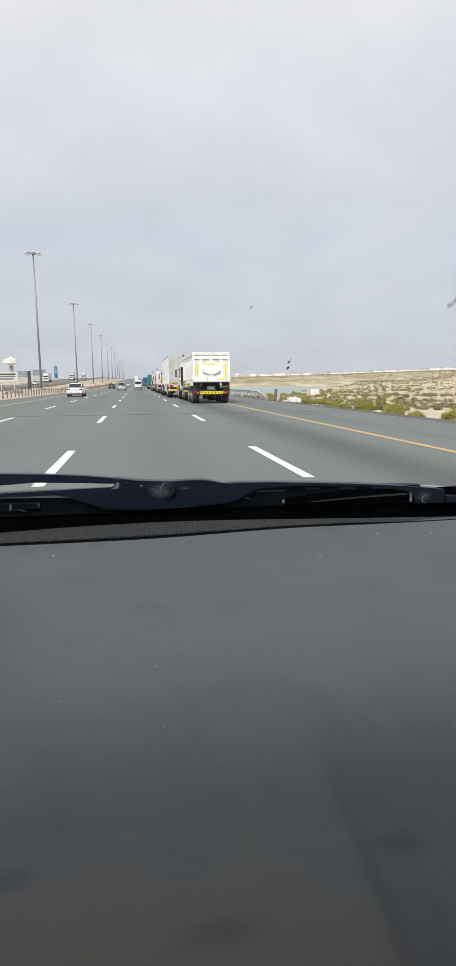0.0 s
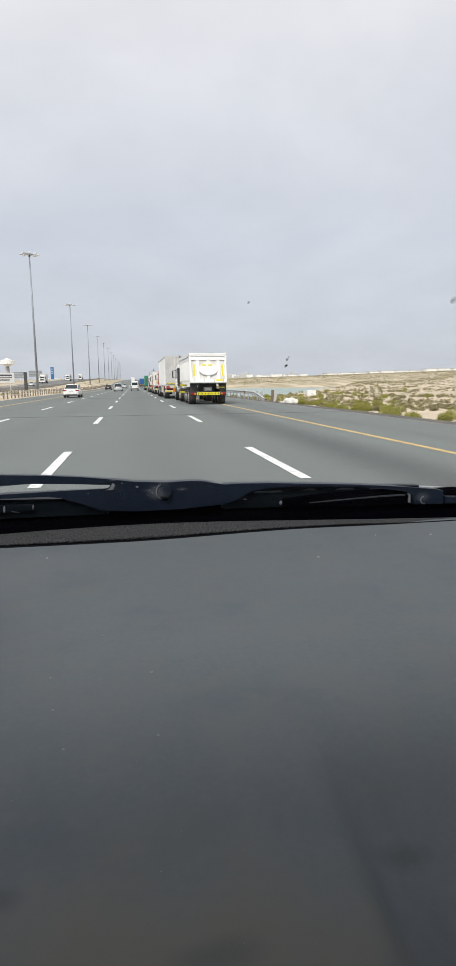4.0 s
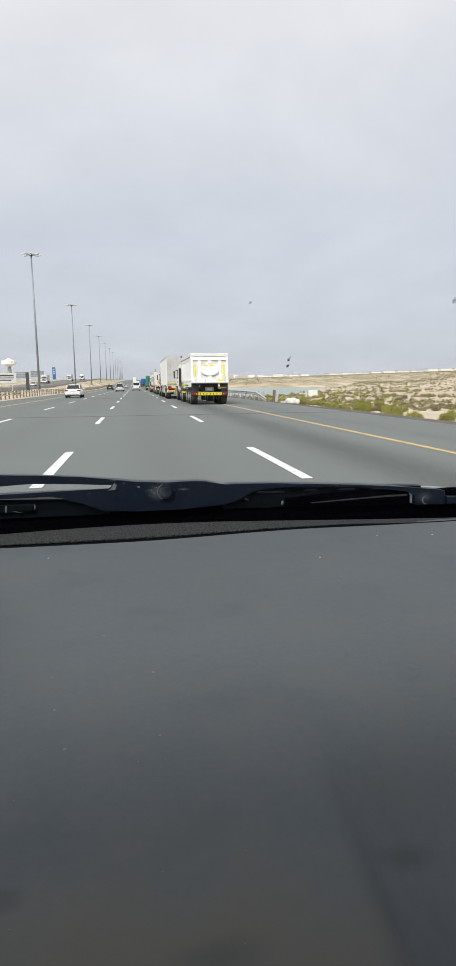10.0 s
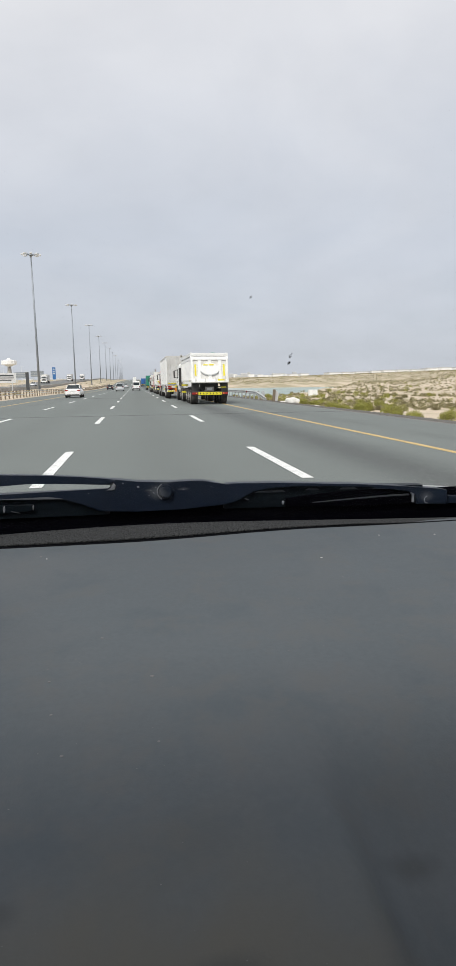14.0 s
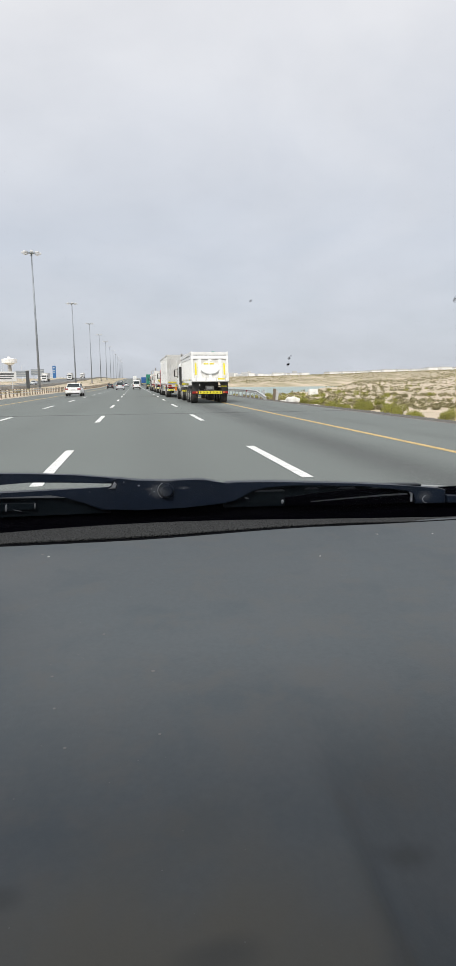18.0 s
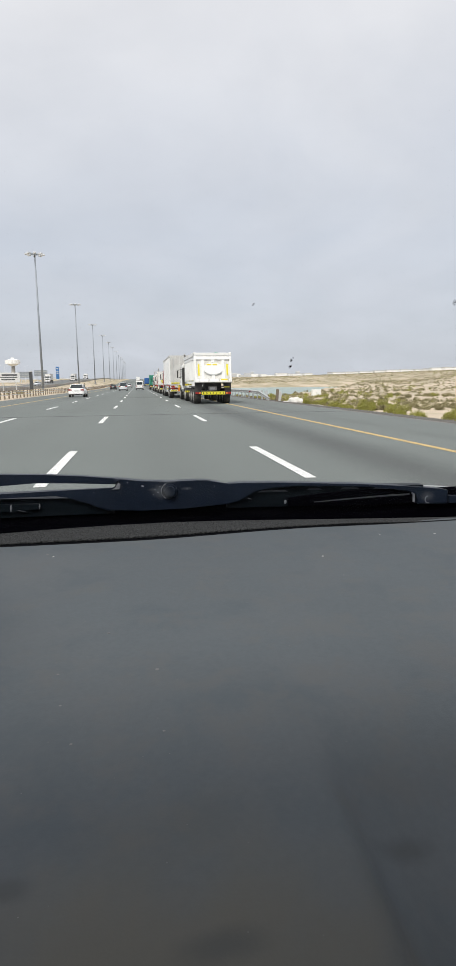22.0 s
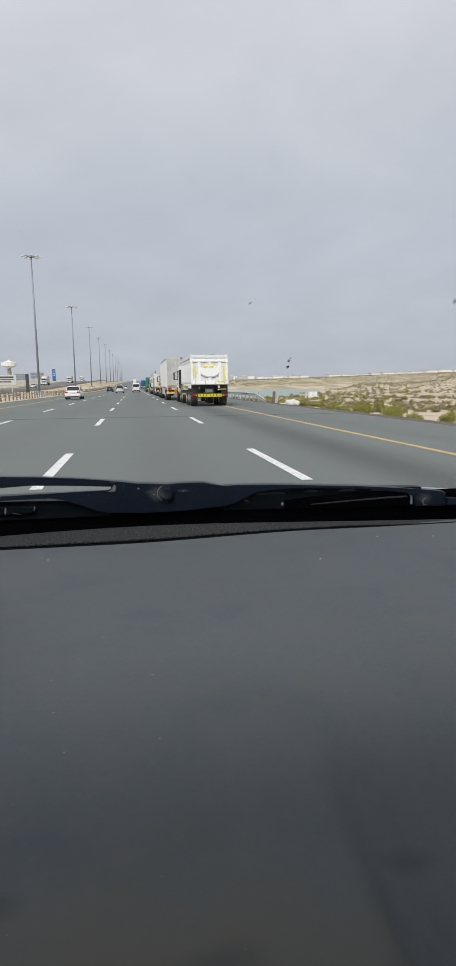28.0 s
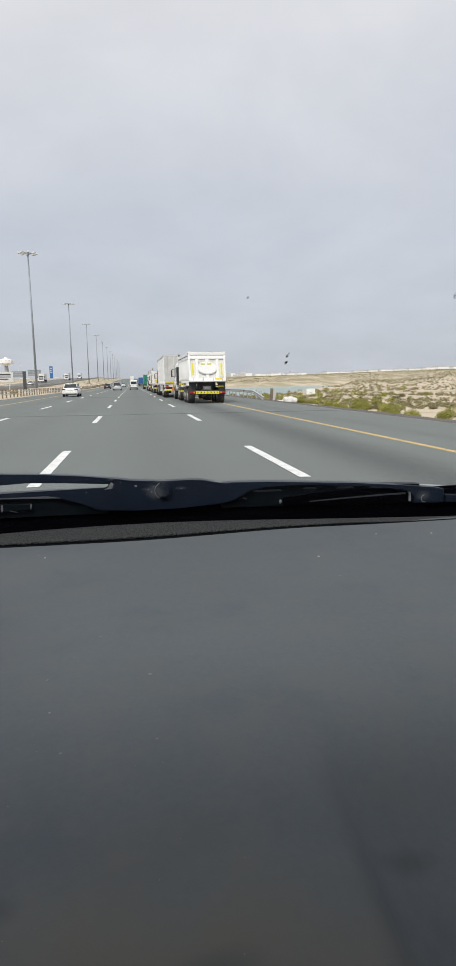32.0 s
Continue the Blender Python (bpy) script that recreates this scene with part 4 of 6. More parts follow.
def sedan(x, y, paint, label, name="sedan", tall=0.0, length=4.7):
    """A passenger car, its tail at y, standing at x; tall lifts the roof for a wagon or off-roader."""
    c = root(name, pose(x, y, rise(y)), label, "car", "cars on the highway")
    L, h = length, 0.98 + tall * 0.4
    part("body", loft(bmesh.new(), [(0.0, 0.74, 0.74, 0.42, 0.86 + tall * 0.3), (0.12, 0.86, 0.84, 0.28, h), (0.9, 0.90, 0.87, 0.22, h + 0.02), (2.4, 0.90, 0.88, 0.20, h - 0.02), (3.6, 0.90, 0.86, 0.22, h - 0.06), (L - 0.35, 0.85, 0.78, 0.26, 0.80), (L, 0.62, 0.58, 0.36, 0.66)], 0.22), paint, c, smooth=True)
    top = 1.45 + tall
    back = 0.25 if tall else 0.75
    part("cabin_glass", loft(bmesh.new(), [(back - 0.25, 0.74, 0.70, h - 0.06, h + 0.02), (back + 0.25, 0.76, 0.62, h - 0.06, top - 0.06), (1.6, 0.78, 0.62, h - 0.06, top - 0.02), (2.5, 0.78, 0.62, h - 0.06, top - 0.05), (3.5, 0.74, 0.66, h - 0.1, h)], 0.12), M_CAR_GLASS, c, "dark tinted windows", smooth=False)
    part("roof", loft(bmesh.new(), [(back + 0.15, 0.58, 0.54, top - 0.07, top - 0.03), (back + 0.5, 0.63, 0.57, top - 0.08, top), (1.8, 0.64, 0.58, top - 0.07, top + 0.01), (2.55, 0.62, 0.55, top - 0.08, top - 0.03)], 0.3), paint, c, smooth=True)
    for sx in (-1, 1):
        b = bmesh.new()
        prism(b, [(back - 0.2, h), (back - 0.1, h), (back + 0.38, top - 0.04), (back + 0.26, top - 0.04)], sx * 0.70, sx * 0.64)
        prism(b, [(3.45, h - 0.06), (3.36, h - 0.06), (2.5, top - 0.05), (2.6, top - 0.05)], sx * 0.74, sx * 0.62)
        part("pillar", b, paint, c)
        b = bmesh.new()
        box(b, (sx * 0.66, 0.04, h - 0.17), (0.36, 0.10, 0.15), 0.02)
        part("tail_light", b, M_TAIL, c, "red tail light")
        b = bmesh.new()
        box(b, (sx * 0.96, 3.05, h + 0.02), (0.16, 0.12, 0.12), 0.03)
        part("door_mirror", b, paint, c)
    b = bmesh.new()
    box(b, (0, -0.02, 0.45), (1.62, 0.14, 0.22), 0.05)
    part("rear_bumper", b, paint, c)
    b = bmesh.new()
    box(b, (0, -0.01, 0.74), (0.50, 0.02, 0.12))
    part("number_plate", b, M_PLATE, c, "pale blank number plate")
    b = bmesh.new()
    box(b, (0, -0.05, 0.32), (1.3, 0.12, 0.10))
    part("underside", b, M_CHASSIS, c)
    wheels(c, [(sx * 0.78, yy) for yy in (0.95, L - 0.95) for sx in (-1, 1)], 0.32 + tall * 0.1, 0.22)
    return c


def minibus(x, y, label):
    c = root("minibus", pose(x, y, rise(y)), label, "van", "cars on the highway")
    part("body", loft(bmesh.new(), [(0.0, 0.86, 0.72, 0.4, 2.05), (0.15, 0.92, 0.78, 0.3, 2.22), (3.6, 0.92, 0.78, 0.3, 2.26), (4.4, 0.90, 0.74, 0.3, 1.6), (5.1, 0.82, 0.70, 0.35, 1.1)], 0.12), M_WHITE, c, smooth=False)
    b = bmesh.new()
    box(b, (0, -0.01, 1.62), (1.36, 0.05, 0.62), 0.02)
    part("rear_window", b, M_CAR_GLASS, c, "dark rear window")
    for sx in (-1, 1):
        b = bmesh.new()
        box(b, (sx * 0.865, 1.9, 1.6), (0.03, 3.0, 0.55))
        part("side_window", b, M_CAR_GLASS, c)
        b = bmesh.new()
        box(b, (sx * 0.76, -0.01, 0.95), (0.14, 0.06, 0.4), 0.02)
        part("tail_light", b, M_TAIL, c, "red tail light")
    b = bmesh.new()
    box(b, (0, -0.06, 0.48), (1.7, 0.14, 0.2), 0.04)
    part("rear_bumper", b, M_CHASSIS, c)
    wheels(c, [(sx * 0.8, yy) for yy in (1.0, 4.1) for sx in (-1, 1)], 0.34, 0.24)


def cab(parent, y, paint, roof_paint, high=False):
    """A forward-control truck cab whose back stands at y."""
    body = part("cab", loft(bmesh.new(), [(y, 1.18, 1.16, 0.85, 2.95), (y + 0.3, 1.24, 1.20, 0.75, 3.0), (y + 1.7, 1.24, 1.18, 0.6, 2.95), (y + 2.15, 1.22, 1.06, 0.5, 2.5), (y + 2.3, 1.18, 1.04, 0.5, 1.7)], 0.1), paint, parent)
    zt = 3.75 if high else 3.2
    part("roof", loft(bmesh.new(), [(y + 0.1, 1.12, 0.98, 2.9, zt), (y + 0.8, 1.14, 1.0, 2.9, zt - 0.05), (y + 1.9, 1.1, 0.9, 2.85, 3.05)], 0.25), roof_paint, body, smooth=False)
    for sx in (-1, 1):
        b = bmesh.new()
        prism(b, [(y + 0.75, 1.85), (y + 1.95, 1.8), (y + 1.75, 2.62), (y + 0.8, 2.62)], sx * 1.205, sx * 1.245)
        part("side_window", b, M_CAR_GLASS, body, "dark side window")
        b = bmesh.new()
        box(b, (sx * 1.46, y + 2.05, 2.2), (0.12, 0.14, 0.62), 0.03)
        rod(b, (sx * 1.2, y + 1.95, 2.6), (sx * 1.46, y + 2.05, 2.5), 0.02)
        rod(b, (sx * 1.2, y + 1.95, 1.9), (sx * 1.46, y + 2.05, 1.95), 0.02)
        part("mirror", b, M_CHASSIS, body, "black wing mirror")
        b = bmesh.new()
        prism(b, [(y + 0.55, 0.9), (y + 0.75, 1.25), (y + 1.5, 1.25), (y + 1.75, 0.9), (y + 1.75, 0.75), (y + 1.5, 1.08), (y + 0.8, 1.08), (y + 0.6, 0.75)], sx * 1.19, sx * 1.26)
        part("wheel_arch", b, M_CHASSIS, body)
        door = part("door", prism(bmesh.new(), [(y + 0.66, 1.12), (y + 0.72, 1.80), (y + 2.0, 1.76), (y + 2.04, 1.30), (y + 1.72, 1.12)], sx * 1.225, sx * 1.252), paint, body)
        part("door_handle", box(bmesh.new(), (sx * 1.262, y + 0.86, 1.55), (0.03, 0.10, 0.16), 0.01), M_CHASSIS, door)
        for k in range(2):
            part("step", box(bmesh.new(), (sx * 1.14, y + 1.95, 0.50 + 0.34 * k), (0.28, 0.34, 0.06), 0.015), M_CHASSIS, body, "black step")
        louvre = part("side_louvre", box(bmesh.new(), (sx * 1.10, y - 0.10, 1.95), (0.22, 0.18, 1.5), 0.02), M_CHASSIS, parent, "dark ribbed air intake")
        for k in range(7):
            part("slat", box(bmesh.new(), (sx * 1.215, y - 0.10, 1.35 + 0.2 * k), (0.03, 0.16, 0.08), 0.01), M_CHASSIS, louvre)
        lamp = part("headlight", box(bmesh.new(), (sx * 0.92, y + 2.33, 0.80), (0.40, 0.08, 0.22), 0.03), M_PLATE, body, "clear headlight")
        part("indicator", box(bmesh.new(), (sx * 1.16, y + 2.30, 0.80), (0.10, 0.09, 0.2), 0.02), M_AMBER, lamp, "amber indicator")
    b = bmesh.new()
    box(b, (0, y + 2.22, 2.15), (1.9, 0.06, 0.75))
    part("front_window", b, M_CAR_GLASS, body)
    part("sun_visor", box(bmesh.new(), (0, y + 2.30, 2.66), (2.0, 0.22, 0.10), 0.03), M_CHASSIS, body)
    grille = part("grille", box(bmesh.new(), (0, y + 2.31, 1.35), (1.7, 0.05, 0.6), 0.02), M_CHASSIS, body)
    for k in range(4):
        part("bar", box(bmesh.new(), (0, y + 2.345, 1.14 + 0.14 * k), (1.6, 0.03, 0.04)), M_RIM, grille)
    part("front_bumper", box(bmesh.new(), (0, y + 2.30, 0.58), (2.44, 0.20, 0.26), 0.05), paint, body)
    b = bmesh.new()
    rod(b, (-0.95, y - 0.12, 1.1), (-0.95, y - 0.12, 3.5), 0.07)
    rod(b, (-0.95, y - 0.12, 3.5), (-1.0, y - 0.28, 3.75), 0.075)
    part("exhaust_stack", b, M_RIM, parent, "bare metal exhaust stack")
    return body


def chassis(parent, y0, y1, z=0.95):
    b = bmesh.new()
    for sx in (-1, 1):
        box(b, (sx * 0.42, (y0 + y1) / 2, z), (0.1, y1 - y0, 0.26))
    k = int((y1 - y0) / 1.5)
    for i in range(k + 1):
        box(b, (0, y0 + 0.1 + (y1 - y0 - 0.2) * i / max(1, k), z), (0.84, 0.1, 0.2))
    part("chassis", b, M_CHASSIS, parent, "black chassis rails")


def axle_wheels(parent, ys, y_front):
    wheels(parent, [(sx * 1.0, yy) for yy in ys for sx in (-1, 1)] + [(sx * 1.06, y_front) for sx in (-1, 1)], 0.52, 0.46)


def chevron_bar(parent, x, y, z, w, h, name="reflector"):
    """A yellow warning strip with black chevrons."""
    b = bmesh.new()
    box(b, (x, y, z), (w, 0.02, h))
    p = part(name, b, M_HIVIS, parent, "yellow reflective strip with black chevrons")
    b = bmesh.new()
    k = max(2, int(w / (h * 1.1)))
    for i in range(k):
        cx = x - w / 2 + w * (i + 0.5) / k
        plate(b, [(cx - h * 0.2, z - h * 0.32), (cx + h * 0.08, z - h * 0.32), (cx + h * 0.28, z), (cx + h * 0.08, z + h * 0.32), (cx - h * 0.2, z + h * 0.32), (cx, z)], y - 0.016, y - 0.012)
    part("chevrons", b, M_CHASSIS, p, "black chevrons")["kind"] = "stuff"


def rear_lights(parent, y, z, xs_=(-0.95, 0.95)):
    for x in xs_:
        b = bmesh.new()
        box(b, (x, y, z), (0.36, 0.07, 0.14), 0.02)
        lamp = part("tail_light", b, M_TAIL, parent, "red tail light")
        b = bmesh.new()
        box(b, (x + (0.12 if x < 0 else -0.12), y - 0.04, z), (0.1, 0.02, 0.11))
        part("indicator", b, M_AMBER, lamp, "amber indicator")


def tipper(x, y):
    t = root("tipper_truck", pose(x, y, rise(y)), "white tipper truck with a ribbed tailgate and yellow reflectors", "truck", "trucks in the slow lane")
    bed = part("tipper_body", prism(bmesh.new(), [(-0.20, 1.50), (0.16, 3.00), (0.14, 3.36), (8.6, 3.44), (8.75, 3.1), (8.1, 1.52)], -1.16, 1.16), M_WHITE, t)
    for sx in (-1, 1):
        part("top_rail", box(bmesh.new(), (sx * 1.19, 4.4, 3.27), (0.12, 8.55, 0.24), 0.02), M_WHITE, bed)
        part("upper_band", box(bmesh.new(), (sx * 1.175, 4.4, 3.02), (0.09, 8.5, 0.20), 0.015), M_WHITE, bed)
        part("lower_lip", box(bmesh.new(), (sx * 1.18, 4.0, 1.56), (0.10, 8.2, 0.13), 0.02), M_WHITE, bed)
        part("corner_post", prism(bmesh.new(), [(-0.24, 1.46), (0.12, 3.30), (0.36, 3.30), (0.02, 1.46)], sx * 1.10, sx * 1.25), M_WHITE, bed)
        first_rib = None
        for i in range(10):
            m = Matrix.Translation((sx * 1.185, 0.95 + i * 0.76, 2.26))
            if first_rib is None:
                b = bmesh.new()
                prism(b, [(-0.21, -0.66), (-0.13, 0.66), (0.13, 0.66), (0.21, -0.66)], -0.05, 0.05)
                bmesh.ops.bevel(b, geom=b.edges[:], offset=0.025, segments=2, affect="EDGES")
                first_rib = part("rib", b, M_WHITE, bed)
                first_rib.matrix_basis = m
            else:
                again(first_rib, "rib", bed, m)
        for k in range(4):
            part("step", box(bmesh.new(), (sx * 1.25, 0.42 - 0.04 * k, 1.9 + 0.34 * k), (0.10, 0.22, 0.03)), M_WHITE, bed)
        for k in range(3):
            part("reflector", box(bmesh.new(), (sx * 1.235, 1.2 + 2.6 * k, 1.56), (0.012, 0.5, 0.06)), M_HIVIS, bed, "yellow reflector strip")
    # tailgate, leaning forward towards its top
    # recessed panel in the duller white, which paints the shade between the ribs
    gate = part("tailgate", box(bmesh.new(), (0, 0, 0.80), (2.34, 0.05, 1.60), 0.01), M_WHITE_DIRTY_SHADED, t, "white ribbed tailgate")
    gate.matrix_basis = Matrix.Translation((0, -0.25, 1.46)) @ Matrix.Rotation(-0.235, 4, "X")
    for z, h in ((0.08, 0.18), (1.54, 0.14)):
        part("gate_rail", box(bmesh.new(), (0, -0.06, z), (2.42, 0.10, h), 0.02), M_WHITE, gate)
    for sx in (-1, 1):
        part("gate_post", box(bmesh.new(), (sx * 1.16, -0.06, 0.80), (0.12, 0.11, 1.58), 0.02), M_WHITE, gate)
        part("rib", box(bmesh.new(), (sx * 0.68, -0.055, 0.82), (0.20, 0.08, 1.36), 0.02), M_WHITE, gate)
        part("reflector", box(bmesh.new(), (sx * 0.95, -0.032, 0.80), (0.11, 0.012, 0.78)), M_HIVIS, gate, "upright yellow reflector strip")
        part("label", box(bmesh.new(), (sx * 0.20 - 0.08, -0.125, 1.13), (0.30, 0.008, 0.085)), M_HIVIS, gate, "small yellow lettering bar")
    for z, h in ((1.40, 0.26), (0.28, 0.34)):
        part("rib", box(bmesh.new(), (0, -0.055, z), (0.22, 0.08, h), 0.02), M_WHITE, gate)
    b = bmesh.new()
    bmesh.ops.create_cone(b, cap_ends=True, segments=40, radius1=0.66, radius2=0.62, depth=0.09, matrix=Matrix.Translation((0, -0.07, 0.86)) @ Matrix.Diagonal((1, 1, 0.62, 1)) @ Matrix.Rotation(radians(90), 4, "X"))
    part("boss", b, M_WHITE, gate, "oval white raised boss")
    b = bmesh.new()
    for k in range(12):
        a0, a1 = radians(200 + k * 140 / 12), radians(200 + (k + 1) * 140 / 12)
        rod(b, (0.66 * math.cos(a0), -0.10, 0.86 + 0.42 * math.sin(a0)), (0.66 * math.cos(a1), -0.10, 0.86 + 0.42 * math.sin(a1)), 0.022, seg=6)
    part("latch_bar", b, M_GALV, gate, "curved dark bar below the boss")
    part("label", box(bmesh.new(), (0.72, -0.114, 0.12), (0.46, 0.008, 0.10)), M_HIVIS, gate, "yellow label")
    for hx in (-0.98, -0.33, 0.36, 0.96):
        part("hook", rod(bmesh.new(), (hx, -0.13, -0.05), (hx + 0.03, -0.14, 0.22), 0.025, seg=6), M_DOOR_GREY, gate)
    part("lip", box(bmesh.new(), (0, -0.10, -0.05), (2.44, 0.18, 0.05), 0.01), M_DOOR_GREY, gate, "grey lower lip")
    for z, h in ((3.26, 0.18), (3.06, 0.14)):
        part("top_band", box(bmesh.new(), (0, 0.12, z), (2.46, 0.10, h), 0.02), M_WHITE, bed)
    b = bmesh.new()
    for i in range(22):
        r = random.Random(i)
        bmesh.ops.create_icosphere(b, subdivisions=1, radius=r.uniform(0.4, 0.7), matrix=Matrix.Translation((r.uniform(-0.5, 0.5), r.uniform(1.4, 7.0), 3.22)) @ Matrix.Diagonal((1, 1.4, 0.4, 1)))
    part("load", b, M_GREEN_PAINT, t, "dark green sheeted load")
    chassis(t, 0.3, 11.4, 1.0)
    b = bmesh.new()
    box(b, (0, 0.55, 1.22), (1.2, 0.5, 0.38))
    box(b, (0, -0.02, 0.72), (2.44, 0.14, 0.28), 0.02)
    for sx in (-1, 1):
        box(b, (sx * 1.05, 2.5, 1.14), (0.38, 3.9, 0.06))
        plate(b, [(sx * 0.66, 1.44), (sx * 1.22, 1.44), (sx * 1.22, 0.86), (sx * 0.80, 0.86)], 0.02, 0.08)
    part("underframe", b, M_CHASSIS, t, "black steel underframe and rear bumper")
    part("plate_holder", box(bmesh.new(), (0, 0.22, 1.02), (0.56, 0.05, 0.26), 0.01), M_RIM, t)
    part("number_plate", box(bmesh.new(), (0, 0.19, 1.02), (0.36, 0.02, 0.15)), M_PLATE, t, "pale blank number plate")
    chevron_bar(t, 0, -0.11, 0.72, 1.56, 0.19)
    chevron_bar(t, 0.93, 0.0, 1.12, 0.36, 0.08)
    rear_lights(t, -0.10, 0.72, (-1.02, 1.02))
    for k in range(2):
        chevron_bar(t, -1.2, 5.2, 0.78 + 0.5 * k, 0.5, 0.12, "side_reflector")
    axle_wheels(t, [0.95, 2.25, 3.55, 7.4, 8.75], 12.3)
    c = cab(t, 10.9, M_WHITE, M_WHITE)
    for sx in (-1, 1):
        part("beacon", rod(bmesh.new(), (sx * 0.8, 11.6, 3.1), (sx * 0.8, 11.6, 3.36), 0.09, 0.08, 12), M_AMBER, c, "orange beacon")
    return t


def container_truck(x, y):
    t = root("container_truck", pose(x, y, rise(y)), "white box trailer with a red and white truck cab", "truck", "trucks in the slow lane")
    boxy = part("trailer_box", prism(bmesh.new(), [(0, 1.25), (0, 3.95), (12.2, 3.95), (12.2, 1.25)], -1.2, 1.2), M_WHITE, t)
    for sx in (-1, 1):
        first_rib = None
        for i in range(44):
            m = Matrix.Translation((sx * 1.215, 0.25 + i * 0.272, 2.6))
            if first_rib is None:
                b = bmesh.new()
                box(b, (0, 0, 0), (0.05, 0.13, 2.5))
                first_rib = part("corrugation", b, M_WHITE, boxy)
                first_rib.matrix_basis = m
            else:
                again(first_rib, "corrugation", boxy, m)
        for z in (1.3, 3.9):
            b = bmesh.new()
            box(b, (sx * 1.22, 6.1, z), (0.08, 12.24, 0.14), 0.01)
            part("rail", b, M_DOOR_GREY if z > 3 else M_WHITE, boxy)
        door = part("door", box(bmesh.new(), (sx * 0.59, -0.03, 2.6), (1.14, 0.05, 2.5), 0.01), M_DOOR_GREY, t, "worn light grey rear door")
        for dx in (0.24, 0.86):
            part("lock_rod", rod(bmesh.new(), (sx * dx, -0.08, 1.42), (sx * dx, -0.08, 3.8), 0.022), M_GALV, door)
        for z in (1.7, 2.4, 3.1, 3.6):
            part("hinge", box(bmesh.new(), (sx * 1.12, -0.07, z), (0.14, 0.04, 0.07)), M_GALV, door)
        skirt = part("side_skirt", box(bmesh.new(), (sx * 1.16, 4.9, 0.86), (0.06, 3.0, 0.62), 0.01), M_WHITE, t)
        for z in (0.72, 0.98):
            part("swage", box(bmesh.new(), (sx * 1.20, 4.9, z), (0.03, 2.9, 0.05), 0.01), M_WHITE, skirt)
        part("reflector", box(bmesh.new(), (sx * 1.2, 5.2, 0.86), (0.02, 1.4, 0.14)), M_HIVIS, skirt, "yellow reflector strip")
        locker = None
        for k in range(3):
            m = Matrix.Translation((sx * 1.12, 7.1 + 1.02 * k, 0.86))
            if locker is None:
                locker = part("locker", box(bmesh.new(), (0, 0, 0), (0.14, 0.96, 0.62), 0.02), M_WHITE, t, "white side locker with a slanting brace")
                locker.matrix_basis = m
                brace = part("brace", rod(bmesh.new(), (sx * 0.085, -0.34, 0.24), (sx * 0.085, 0.2, -0.24), 0.03, seg=6), M_DOOR_GREY, locker)
            else:
                again(brace, "brace", again(locker, "locker", t, m), Matrix())
        hole = None
        for k in range(16):
            m = Matrix.Translation((sx * 1.262, 0.7 + 0.75 * k, 1.30))
            if hole is None:
                hole = part("slot", box(bmesh.new(), (0, 0, 0), (0.012, 0.16, 0.06), 0.005), M_CHASSIS, boxy, "dark slot in the bottom rail")
                hole.matrix_basis = m
            else:
                again(hole, "slot", boxy, m)
        part("fuel_tank", rod(bmesh.new(), (sx * 0.95, 12.2, 0.8), (sx * 0.95, 13.6, 0.8), 0.32, seg=20), M_RIM, t, "bare metal fuel tank", smooth=False)
        part("mudguard", prism(bmesh.new(), [(10.6, 0.95), (10.7, 1.16), (11.9, 1.16), (12.0, 0.95), (11.85, 1.10), (10.75, 1.10)], sx * 0.80, sx * 1.24), M_CHASSIS, t)
    part("door_frame", plate(bmesh.new(), [(-1.24, 3.86), (1.24, 3.86), (1.24, 4.0), (-1.24, 4.0)], -0.06, 0.06), M_DOOR_GREY, t)
    chassis(t, 0.2, 14.0, 1.08)
    b = bmesh.new()
    box(b, (0, 0.1, 1.12), (2.44, 0.14, 0.24), 0.02)
    box(b, (0, 0.1, 0.72), (2.44, 0.12, 0.2), 0.02)
    for sx in (-1, 0, 1):
        box(b, (sx * 1.1, 0.1, 0.92), (0.12, 0.1, 0.3))
    part("rear_bumper", b, M_WHITE_DIRTY_SHADED, t, "scuffed white rear bumper frame")
    for sx in (-1, 1):
        chevron_bar(t, sx * 0.84, 0.025, 0.72, 0.6, 0.12)
        chevron_bar(t, sx * 0.70, -0.07, 1.44, 0.76, 0.11)
        part("door_bead", box(bmesh.new(), (sx * 0.27, -0.07, 2.6), (0.06, 0.03, 2.46), 0.01), M_WHITE_DIRTY_SHADED, t)
        part("tail_light", box(bmesh.new(), (sx * 0.92, 0.0, 0.96), (0.42, 0.06, 0.12), 0.02), M_TAIL, t, "red tail light")
    chevron_bar(t, 0, -0.02, 1.16, 0.86, 0.16)
    part("number_plate", box(bmesh.new(), (0.12, 0.01, 0.72), (0.40, 0.03, 0.2)), M_PLATE, t, "pale blank number plate")
    b = bmesh.new()
    box(b, (-0.3, 0.01, 0.84), (0.36, 0.03, 0.36))
    part("hazard_panel", b, M_AMBER, t, "orange warning panel")
    rear_lights(t, 0.02, 1.13, (-0.92, 0.92))
    axle_wheels(t, [1.3, 2.6, 11.3], 15.0)
    c = cab(t, 13.3, M_RED, M_WHITE, high=True)
